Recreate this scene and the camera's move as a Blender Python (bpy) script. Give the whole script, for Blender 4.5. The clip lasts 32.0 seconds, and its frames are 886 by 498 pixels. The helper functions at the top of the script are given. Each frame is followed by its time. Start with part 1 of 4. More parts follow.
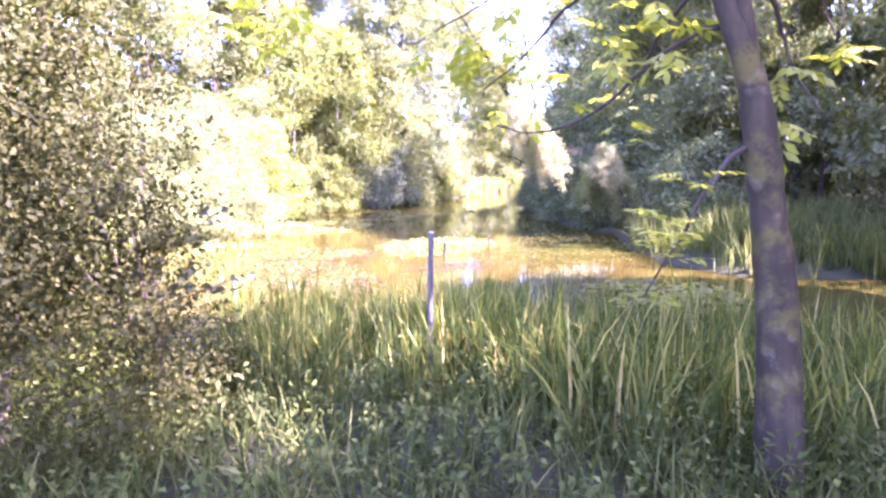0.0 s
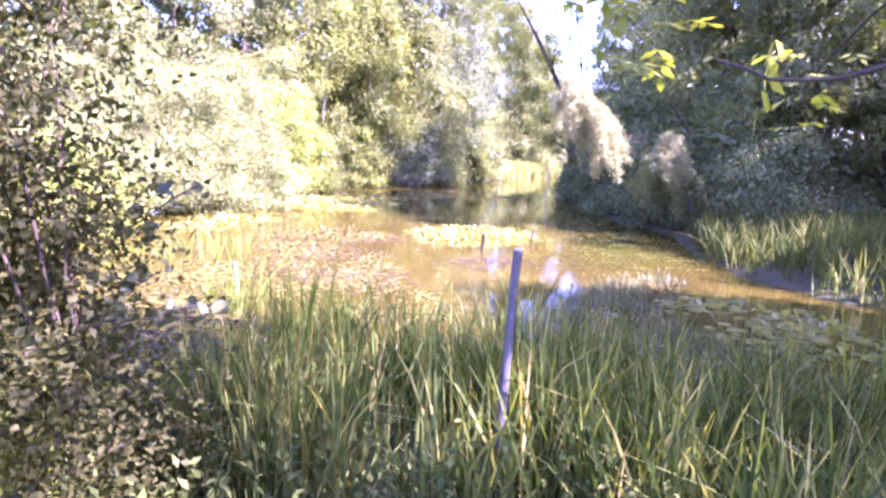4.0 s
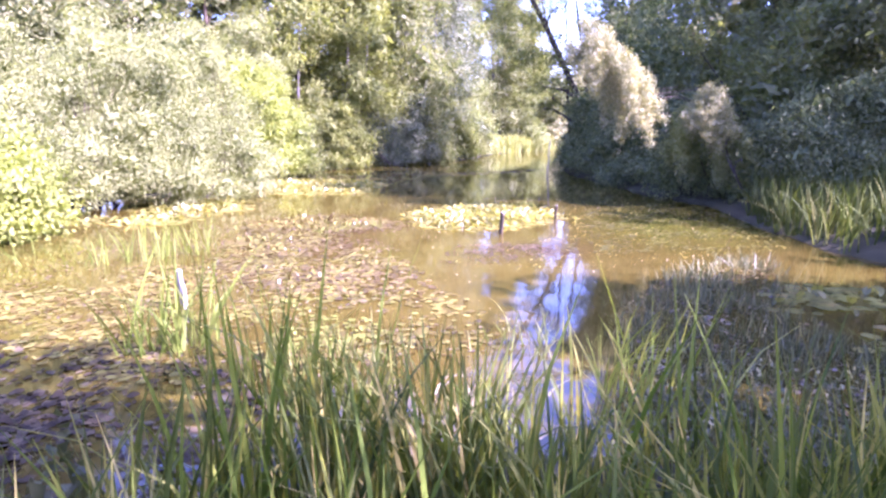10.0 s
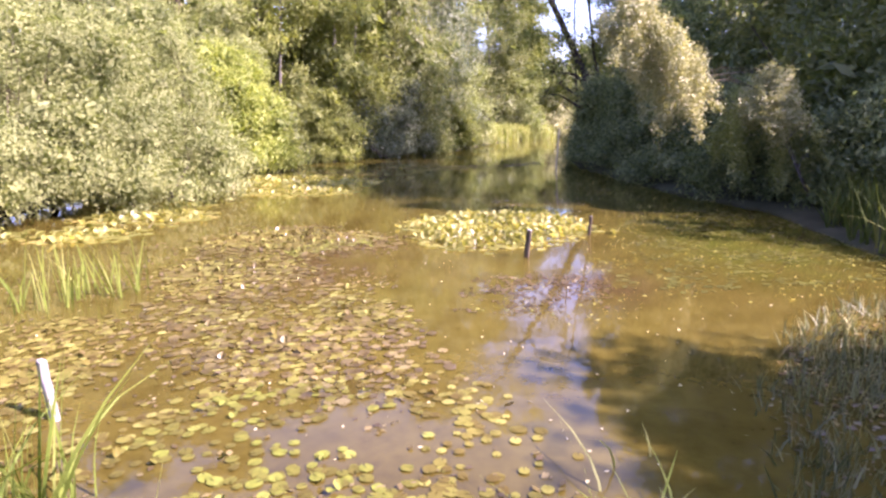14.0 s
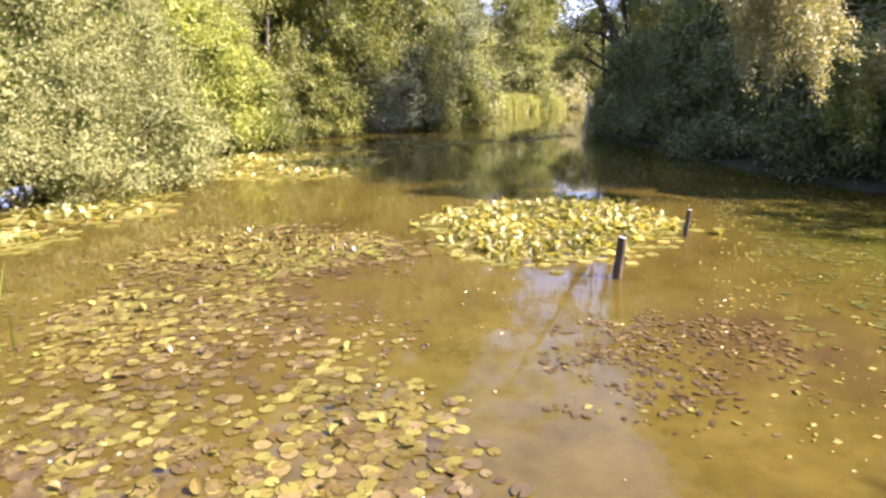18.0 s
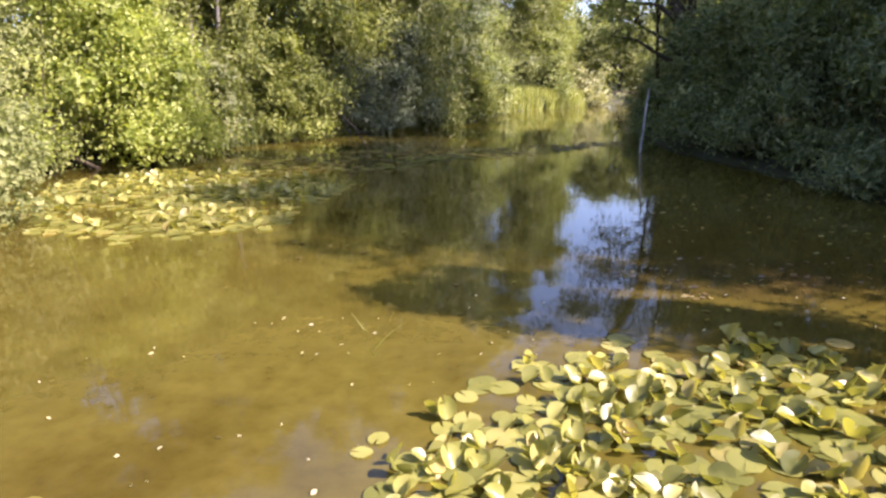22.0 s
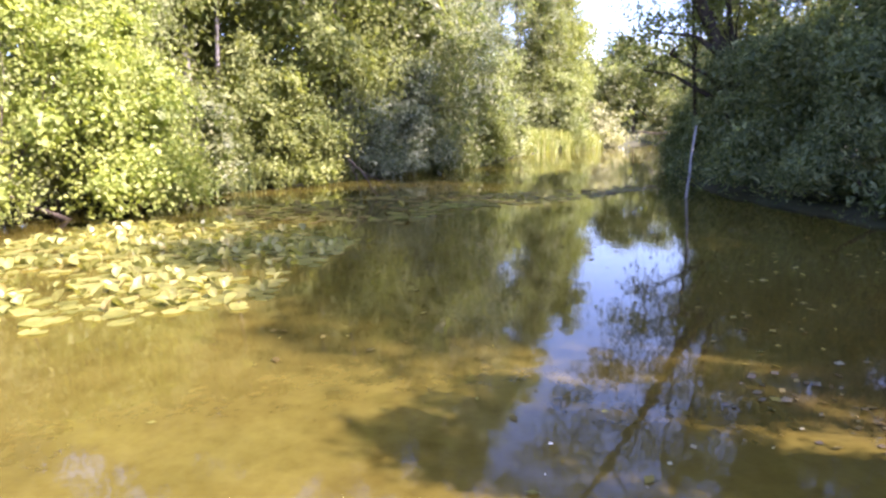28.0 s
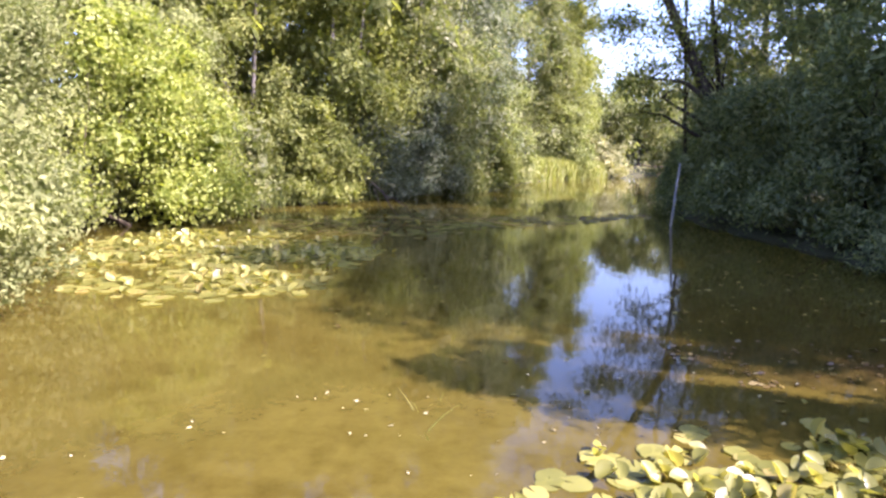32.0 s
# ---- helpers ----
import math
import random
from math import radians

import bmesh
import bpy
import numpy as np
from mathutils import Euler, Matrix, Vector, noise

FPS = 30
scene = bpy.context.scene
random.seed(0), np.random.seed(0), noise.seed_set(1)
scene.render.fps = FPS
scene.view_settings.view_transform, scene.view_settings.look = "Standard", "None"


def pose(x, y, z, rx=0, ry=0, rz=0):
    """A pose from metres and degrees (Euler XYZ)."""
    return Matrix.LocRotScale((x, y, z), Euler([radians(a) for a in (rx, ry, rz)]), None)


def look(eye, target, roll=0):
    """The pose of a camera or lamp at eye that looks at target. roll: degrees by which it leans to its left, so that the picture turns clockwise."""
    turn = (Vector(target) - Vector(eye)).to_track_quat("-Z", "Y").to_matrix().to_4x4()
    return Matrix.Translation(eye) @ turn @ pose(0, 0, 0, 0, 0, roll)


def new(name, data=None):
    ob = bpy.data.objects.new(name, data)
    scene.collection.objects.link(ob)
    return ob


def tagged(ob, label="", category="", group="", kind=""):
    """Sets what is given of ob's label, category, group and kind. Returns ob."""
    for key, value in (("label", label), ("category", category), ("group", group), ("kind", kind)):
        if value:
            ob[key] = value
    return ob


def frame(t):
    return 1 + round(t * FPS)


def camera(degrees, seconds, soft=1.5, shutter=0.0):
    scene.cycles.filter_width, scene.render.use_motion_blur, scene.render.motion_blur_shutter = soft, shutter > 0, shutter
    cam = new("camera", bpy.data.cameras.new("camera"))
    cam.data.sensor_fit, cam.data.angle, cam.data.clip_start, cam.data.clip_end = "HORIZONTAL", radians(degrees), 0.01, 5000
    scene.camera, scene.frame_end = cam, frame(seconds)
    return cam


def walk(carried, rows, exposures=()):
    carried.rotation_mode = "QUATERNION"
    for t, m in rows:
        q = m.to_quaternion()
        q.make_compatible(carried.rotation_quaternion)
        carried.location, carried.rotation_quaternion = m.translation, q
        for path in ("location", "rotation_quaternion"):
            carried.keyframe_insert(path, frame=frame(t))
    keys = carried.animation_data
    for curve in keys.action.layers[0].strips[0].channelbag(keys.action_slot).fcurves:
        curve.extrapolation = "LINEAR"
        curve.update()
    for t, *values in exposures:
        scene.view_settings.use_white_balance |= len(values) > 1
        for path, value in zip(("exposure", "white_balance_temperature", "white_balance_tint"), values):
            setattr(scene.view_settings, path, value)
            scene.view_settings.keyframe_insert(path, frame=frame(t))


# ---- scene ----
cam = camera(70.9, 32.0, 2.6)
PATH = [
    (0, (1.965, 3.808, 2.09), (1.687, 5.773, 1.839), -2.0),
    (0.5, (1.94, 4.2, 2.038), (1.644, 6.152, 1.72), -1.4),
    (1, (1.952, 4.496, 1.95), (1.663, 6.447, 1.617), 4.7),
    (1.5, (1.827, 4.561, 1.944), (1.513, 6.507, 1.61), 1.0),
    (2, (1.638, 4.565, 1.996), (1.311, 6.495, 1.585), -3.6),
    (2.5, (1.582, 4.694, 2.02), (1.26, 6.606, 1.532), -1.7),
    (3, (1.503, 5.084, 2.058), (1.163, 7.013, 1.654), -0.6),
    (3.5, (1.457, 5.43, 2.059), (1.11, 7.376, 1.753), 2.5),
    (5.5, (1.06, 5.918, 2.123), (0.711, 7.855, 1.765), -1.8),
    (6, (1.036, 6.098, 1.987), (0.698, 8.042, 1.66), -1.1),
    (6.5, (0.992, 6.108, 1.834), (0.653, 8.05, 1.498), -1.5),
    (7, (1.004, 5.959, 1.792), (0.637, 7.853, 1.265), -0.5),
    (7.5, (1.041, 6.137, 1.786), (0.647, 8.04, 1.312), 0.1),
    (8, (0.971, 6.465, 1.769), (0.581, 8.38, 1.345), 0.1),
    (8.5, (0.852, 6.765, 1.757), (0.457, 8.678, 1.328), -0.7),
    (9, (0.71, 7.095, 1.772), (0.332, 9.007, 1.323), -2.6),
    (9.5, (0.561, 7.566, 1.777), (0.254, 9.499, 1.364), -3.2),
    (10, (0.507, 7.983, 1.763), (0.211, 9.926, 1.389), -0.6),
    (10.5, (0.433, 8.341, 1.753), (0.131, 10.282, 1.377), -1.4),
    (11, (0.379, 8.644, 1.746), (0.067, 10.582, 1.362), -1.0),
    (11.5, (0.272, 8.965, 1.733), (-0.015, 10.908, 1.36), -1.6),
    (12, (0.186, 9.325, 1.732), (-0.052, 11.278, 1.374), -2.3),
    (12.5, (0.131, 9.532, 1.742), (-0.122, 11.479, 1.363), -1.0),
    (13, (0.099, 9.804, 1.777), (-0.181, 11.744, 1.379), -0.6),
    (13.5, (0.009, 10.094, 1.822), (-0.259, 12.031, 1.403), -1.0),
    (14, (-0.091, 10.412, 1.844), (-0.36, 12.35, 1.43), -0.8),
    (14.5, (-0.202, 10.749, 1.871), (-0.468, 12.687, 1.459), -1.2),
    (16.5, (-0.617, 12.121, 1.734), (-0.87, 14.06, 1.318), -0.9),
    (17, (-0.704, 12.48, 1.637), (-0.964, 14.423, 1.24), -0.8),
    (17.5, (-0.784, 12.791, 1.609), (-1.055, 14.72, 1.152), -0.9),
    (18, (-0.895, 13.18, 1.645), (-1.161, 15.1, 1.152), -1.4),
    (18.5, (-0.97, 13.667, 1.684), (-1.235, 15.581, 1.17), -3.3),
    (19, (-1.01, 14.251, 1.729), (-1.26, 16.163, 1.198), -0.4),
    (19.5, (-1.077, 14.946, 1.785), (-1.325, 16.861, 1.263), 0.3),
    (20, (-1.177, 15.678, 1.782), (-1.432, 17.591, 1.259), 0.1),
    (20.5, (-1.32, 16.458, 1.708), (-1.569, 18.371, 1.178), -0.3),
    (21, (-1.427, 17.292, 1.61), (-1.68, 19.203, 1.077), -0.4),
    (21.5, (-1.467, 18.083, 1.603), (-1.724, 19.994, 1.072), -0.0),
    (22, (-1.595, 18.999, 1.541), (-1.863, 20.915, 1.031), -0.8),
    (22.5, (-1.783, 19.947, 1.416), (-2.053, 21.911, 1.15), -0.5),
    (23, (-1.84, 20.473, 1.435), (-2.109, 22.434, 1.149), -0.5),
    (23.5, (-1.93, 20.935, 1.396), (-2.212, 22.892, 1.093), -0.8),
    (24, (-2.01, 21.228, 1.35), (-2.289, 23.191, 1.092), -0.6),
    (24.5, (-2.057, 21.352, 1.329), (-2.332, 23.317, 1.085), -0.5),
    (25, (-2.082, 21.339, 1.35), (-2.348, 23.295, 1.033), -0.8),
    (25.5, (-2.102, 21.257, 1.379), (-2.363, 23.21, 1.037), -0.6),
    (27.5, (-2.082, 20.802, 1.458), (-2.381, 22.742, 1.074), -2.4),
    (28, (-2.039, 20.75, 1.436), (-2.337, 22.691, 1.058), -1.2),
    (28.5, (-1.995, 20.686, 1.439), (-2.295, 22.648, 1.196), 1.0),
    (29, (-1.95, 20.514, 1.494), (-2.26, 22.471, 1.224), 0.4),
    (29.5, (-1.948, 20.25, 1.501), (-2.248, 22.198, 1.158), -0.5),
    (30, (-1.952, 19.964, 1.521), (-2.211, 21.921, 1.202), -0.0),
    (30.5, (-1.932, 19.692, 1.561), (-2.196, 21.644, 1.214), 0.0),
    (31, (-1.914, 19.441, 1.597), (-2.193, 21.377, 1.183), -0.6),
    (31.5, (-1.901, 19.259, 1.612), (-2.185, 21.2, 1.224), -0.5),
    (32, (-1.891, 19.155, 1.548), (-2.211, 21.105, 1.244), 0.8),
]
EXPOSURES = [(0, 4.16, 5150, 77), (3, 3.88, 5000, 80), (6, 3.46, 5010, 78), (9, 3.53, 4910, 78), (11, 2.89, 5060, 69), (13, 2.65, 5410, 61), (17, 2.46, 5990, 47), (20, 2.38, 5920, 42), (22, 2.18, 5880, 36), (23, 2.44, 5480, 41), (24, 2.73, 5330, 44), (25, 2.83, 5330, 45), (30, 2.77, 5540, 45), (32, 2.5, 5540, 43)]
walk(cam, [(t, look(eye, target, roll)) for t, eye, target, roll in PATH], EXPOSURES)

# ---- light ----
SUN_DIR = Vector((0.80, -0.27, 0.74)).normalized()
world = bpy.data.worlds.new("sky")
scene.world = world
world.use_nodes = True
wn = world.node_tree
sky = wn.nodes.new("ShaderNodeTexSky")
sky.sky_type = 'NISHITA'
sky.sun_disc = False
sky.sun_elevation = math.asin(SUN_DIR.z)
sky.sun_rotation = math.atan2(SUN_DIR.x, SUN_DIR.y)
sky.air_density, sky.dust_density, sky.ozone_density = 1.0, 1.6, 1.0
bg = wn.nodes["Background"]
bg.inputs["Strength"].default_value = 0.115
wn.links.new(sky.outputs[0], bg.inputs["Color"])
sun_data = bpy.data.lights.new("sun", 'SUN')
sun_data.energy, sun_data.angle, sun_data.color = 4.8, radians(0.55), (1.0, 0.90, 0.74)
sun = new("sun", sun_data)
sun.matrix_world = look(SUN_DIR * 60, (0, 0, 0))

# ---- materials ----
def node_mat(name, rough=0.7, spec=0.3):
    m = bpy.data.materials.new(name)
    m.use_nodes = True
    nt = m.node_tree
    p = nt.nodes["Principled BSDF"]
    p.inputs["Roughness"].default_value = rough
    p.inputs["Specular IOR Level"].default_value = spec
    return m, nt, p


def ramp(nt, fac, stops):
    r = nt.nodes.new("ShaderNodeValToRGB")
    el = r.color_ramp.elements
    while len(el) < len(stops):
        el.new(0.5)
    for e, (pos, col) in zip(el, stops):
        e.position, e.color = pos, (*col, 1)
    nt.links.new(fac, r.inputs["Fac"])
    return r.outputs["Color"]


def noise_tex(nt, scale, detail=4.0, rough=0.55, stretch=None):
    tc = nt.nodes.new("ShaderNodeTexCoord")
    n = nt.nodes.new("ShaderNodeTexNoise")
    n.inputs["Scale"].default_value, n.inputs["Detail"].default_value, n.inputs["Roughness"].default_value = scale, detail, rough
    if stretch:
        mp = nt.nodes.new("ShaderNodeMapping")
        mp.inputs["Scale"].default_value = stretch
        nt.links.new(tc.outputs["Object"], mp.inputs["Vector"])
        nt.links.new(mp.outputs["Vector"], n.inputs["Vector"])
    else:
        nt.links.new(tc.outputs["Object"], n.inputs["Vector"])
    return n.outputs["Fac"]


def mixc(nt, fac, a, b, mode='MIX'):
    m = nt.nodes.new("ShaderNodeMix")
    m.data_type, m.blend_type = 'RGBA', mode
    for sock, v in ((m.inputs[0], fac), (m.inputs[6], a), (m.inputs[7], b)):
        if isinstance(v, (int, float)):
            sock.default_value = v
        elif isinstance(v, tuple):
            sock.default_value = (*v, 1)
        else:
            nt.links.new(v, sock)
    return m.outputs[2]


def bump(nt, p, height, strength, dist=0.02):
    b = nt.nodes.new("ShaderNodeBump")
    b.inputs["Strength"].default_value, b.inputs["Distance"].default_value = strength, dist
    nt.links.new(height, b.inputs["Height"])
    nt.links.new(b.outputs["Normal"], p.inputs["Normal"])


def leaf_mat(name, stops, through_col, amount=0.35, rough=0.5, spec=0.35, by="island"):
    """Leaves: colour differs from leaf to leaf and in drifts over the plant; light shines through."""
    m, nt, p = node_mat(name, rough, spec)
    if by == "island":
        g = nt.nodes.new("ShaderNodeNewGeometry")
        rnd = g.outputs["Random Per Island"]
    else:
        g = nt.nodes.new("ShaderNodeObjectInfo")
        rnd = g.outputs["Random"]
    col = ramp(nt, rnd, stops)
    drift = ramp(nt, noise_tex(nt, 0.9, 3.0), [(0.3, (0.72, 0.74, 0.70)), (0.7, (1.15, 1.12, 1.0))])
    col = mixc(nt, 1.0, col, drift, 'MULTIPLY')
    nt.links.new(col, p.inputs["Base Color"])
    t = nt.nodes.new("ShaderNodeBsdfTranslucent")
    nt.links.new(mixc(nt, 1.0, col, through_col, 'MULTIPLY'), t.inputs["Color"])
    mx = nt.nodes.new("ShaderNodeMixShader")
    mx.inputs["Fac"].default_value = amount
    nt.links.new(p.outputs[0], mx.inputs[1])
    nt.links.new(t.outputs[0], mx.inputs[2])
    nt.links.new(mx.outputs[0], nt.nodes["Material Output"].inputs["Surface"])
    return m


def pad_wear(m, wear=(0.10, 0.055, 0.02)):
    """Browned rims and spots, and ribs that spread from the stalk."""
    nt = m.node_tree
    p = nt.nodes["Principled BSDF"]
    tc = nt.nodes.new("ShaderNodeTexCoord")
    ln = nt.nodes.new("ShaderNodeVectorMath")
    ln.operation = 'LENGTH'
    nt.links.new(tc.outputs["Object"], ln.inputs[0])
    rim = ramp(nt, ln.outputs["Value"], [(0.72, (0, 0, 0)), (1.0, (0.75, 0.75, 0.75))])
    spots = ramp(nt, noise_tex(nt, 2.6, 5.0, 0.65), [(0.50, (0, 0, 0)), (0.66, (1, 1, 1))])
    fac = mixc(nt, 1.0, mixc(nt, 0.7, rim, (0.45, 0.45, 0.45), 'ADD'), spots, 'MULTIPLY')
    old = p.inputs["Base Color"].links[0].from_socket
    nt.links.new(mixc(nt, fac, old, wear), p.inputs["Base Color"])
    gr = nt.nodes.new("ShaderNodeTexGradient")
    gr.gradient_type = 'RADIAL'
    nt.links.new(tc.outputs["Object"], gr.inputs["Vector"])
    mu = nt.nodes.new("ShaderNodeMath")
    mu.operation, mu.inputs[1].default_value = 'MULTIPLY', 17.0
    nt.links.new(gr.outputs["Fac"], mu.inputs[0])
    pp = nt.nodes.new("ShaderNodeMath")
    pp.operation, pp.inputs[1].default_value = 'PINGPONG', 0.5
    nt.links.new(mu.outputs[0], pp.inputs[0])
    bump(nt, p, pp.outputs[0], 0.10, 0.03)
    return m


def bark_mat(name, dark, light, scale=9.0):
    m, nt, p = node_mat(name, 0.85, 0.2)
    f = noise_tex(nt, scale, 6.0, 0.65, (1, 1, 0.25))
    f2 = noise_tex(nt, scale * 0.25, 3.0)
    col = mixc(nt, f2, ramp(nt, f, [(0.3, dark), (0.7, light)]), tuple(0.6 * c for c in dark))
    nt.links.new(col, p.inputs["Base Color"])
    bump(nt, p, f, 0.6, 0.02)
    return m


M_SALLOW = leaf_mat("sallow_leaf", [(0.0, (0.173, 0.196, 0.076)), (0.5, (0.237, 0.254, 0.104)), (1.0, (0.31, 0.32, 0.144))], (1.25, 1.4, 0.6), 0.45, 0.6, 0.1)
M_BRIGHT = leaf_mat("bright_leaf", [(0.0, (0.169, 0.215, 0.036)), (0.55, (0.277, 0.315, 0.065)), (1.0, (0.372, 0.391, 0.115))], (1.3, 1.35, 0.5), 0.5)
M_MIXED = leaf_mat("mixed_leaf", [(0.0, (0.109, 0.128, 0.048)), (0.5, (0.169, 0.186, 0.07)), (1.0, (0.244, 0.242, 0.099))], (1.25, 1.4, 0.55), 0.5)
M_OLIVE = leaf_mat("olive_leaf", [(0.0, (0.113, 0.135, 0.036)), (0.5, (0.183, 0.205, 0.056)), (1.0, (0.271, 0.283, 0.09))], (1.3, 1.35, 0.5), 0.5, 0.55, 0.2)
M_GREYLEAF = leaf_mat("grey_willow_leaf", [(0.0, (0.085, 0.104, 0.056)), (0.5, (0.150, 0.170, 0.098)), (1.0, (0.250, 0.270, 0.170))], (1.2, 1.35, 0.7), 0.4, 0.55, 0.3)
M_DARK = leaf_mat("shade_leaf", [(0.0, (0.092, 0.114, 0.058)), (0.6, (0.182, 0.213, 0.1)), (1.0, (0.339, 0.351, 0.166))], (1.1, 1.3, 0.5), 0.35, 0.75, 0.08)
M_BIRCH = leaf_mat("birch_leaf", [(0.0, (0.226, 0.232, 0.106)), (0.6, (0.339, 0.342, 0.171)), (1.0, (0.452, 0.439, 0.250))], (1.2, 1.2, 0.5), 0.35)
M_ASH = leaf_mat("pinnate_leaf", [(0.0, (0.19, 0.21, 0.022)), (1.0, (0.36, 0.37, 0.05))], (1.4, 1.5, 0.4), 0.5)
M_FGLEAF = leaf_mat("shrub_leaf", [(0.0, (0.041, 0.044, 0.012)), (0.6, (0.069, 0.073, 0.02)), (1.0, (0.111, 0.105, 0.03))], (1.3, 1.4, 0.5), 0.48, 0.6, 0.15)
M_HERB = leaf_mat("herb_leaf", [(0.0, (0.043, 0.06, 0.017)), (0.6, (0.079, 0.101, 0.027)), (1.0, (0.143, 0.153, 0.046))], (1.2, 1.3, 0.5), 0.3, 0.65, 0.15)
M_REED = leaf_mat("iris_blade", [(0.0, (0.043, 0.065, 0.016)), (0.45, (0.113, 0.141, 0.033)), (0.85, (0.243, 0.244, 0.055)), (1.0, (0.517, 0.407, 0.149))], (1.3, 1.4, 0.35), 0.4, 0.55, 0.14)
M_REEDLIT = leaf_mat("young_blade", [(0.0, (0.11, 0.15, 0.03)), (0.7, (0.19, 0.22, 0.055)), (1.0, (0.30, 0.29, 0.13))], (1.3, 1.35, 0.35), 0.4, 0.55, 0.15)
M_PALEREED = leaf_mat("pale_reed", [(0.0, (0.20, 0.235, 0.05)), (0.6, (0.28, 0.30, 0.08)), (1.0, (0.38, 0.37, 0.16))], (1.2, 1.2, 0.5), 0.4, 0.6, 0.2)
M_NEARGRASS = leaf_mat("bank_grass_blade", [(0.0, (0.051, 0.069, 0.016)), (0.7, (0.095, 0.12, 0.026)), (1.0, (0.177, 0.176, 0.053))], (1.2, 1.3, 0.45), 0.3, 0.65, 0.12)
M_RUSH = leaf_mat("horsetail_stem", [(0.0, (0.072, 0.088, 0.037)), (0.7, (0.15, 0.16, 0.067)), (1.0, (0.267, 0.25, 0.108))], (1.1, 1.2, 0.6), 0.2)
M_PAD = leaf_mat("lily_pad", [(0.0, (0.170, 0.176, 0.038)), (0.55, (0.292, 0.290, 0.070)), (0.9, (0.385, 0.365, 0.105)), (1.0, (0.400, 0.330, 0.110))], (1.25, 1.2, 0.5), 0.48, 0.36, 0.5, "object")
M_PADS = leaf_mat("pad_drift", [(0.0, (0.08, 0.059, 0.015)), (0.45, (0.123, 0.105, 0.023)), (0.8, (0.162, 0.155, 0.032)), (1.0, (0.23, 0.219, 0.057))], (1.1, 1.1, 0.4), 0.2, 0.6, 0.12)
pad_wear(M_PAD)
M_PADREST = leaf_mat("lily_pad_far", [(0.0, (0.170, 0.176, 0.038)), (0.55, (0.292, 0.290, 0.070)), (0.9, (0.385, 0.365, 0.105)), (1.0, (0.400, 0.330, 0.110))], (1.25, 1.2, 0.5), 0.48, 0.36, 0.5)
M_BROWNPAD = leaf_mat("old_pad", [(0.0, (0.058, 0.040, 0.013)), (0.6, (0.105, 0.078, 0.024)), (1.0, (0.18, 0.148, 0.050))], (1.1, 1.0, 0.5), 0.15, 0.3, 0.6)
M_OLDPAD = leaf_mat("old_single_pad", [(0.0, (0.058, 0.040, 0.013)), (0.6, (0.105, 0.078, 0.024)), (1.0, (0.18, 0.148, 0.050))], (1.1, 1.0, 0.5), 0.15, 0.5, 0.3, "object")
M_LITTER = leaf_mat("leaf_litter", [(0.0, (0.027, 0.021, 0.012)), (0.6, (0.066, 0.051, 0.027)), (1.0, (0.132, 0.108, 0.060))], (1, 1, 1), 0.1, 0.8, 0.2)
M_BARK = bark_mat("bark", (0.045, 0.035, 0.023), (0.14, 0.108, 0.068))
M_BARKPALE = bark_mat("pale_bark", (0.11, 0.10, 0.085), (0.27, 0.25, 0.21))
M_TRUNK = bark_mat("smooth_bark", (0.026, 0.020, 0.011), (0.100, 0.078, 0.042), 11.0)
moss = M_TRUNK.node_tree
trunk_skin = moss.nodes["Principled BSDF"].inputs["Base Color"]
mossy = mixc(moss, ramp(moss, noise_tex(moss, 3.4, 5.0, 0.7), [(0.50, (0, 0, 0)), (0.62, (0.8, 0.8, 0.8))]), trunk_skin.links[0].from_socket, (0.095, 0.082, 0.018))
pale = mixc(moss, ramp(moss, noise_tex(moss, 7.0, 4.0, 0.6), [(0.58, (0, 0, 0)), (0.70, (0.5, 0.5, 0.5))]), mossy, (0.15, 0.125, 0.075))
moss.links.new(pale, trunk_skin)
M_POST = bark_mat("weathered_wood", (0.070, 0.065, 0.063), (0.19, 0.182, 0.182), 22.0)
M_POSTBROWN = bark_mat("brown_weathered_wood", (0.045, 0.034, 0.020), (0.21, 0.165, 0.105), 26.0)
M_POSTTOP = bark_mat("pale_sawn_wood", (0.30, 0.29, 0.27), (0.55, 0.53, 0.50), 30.0)


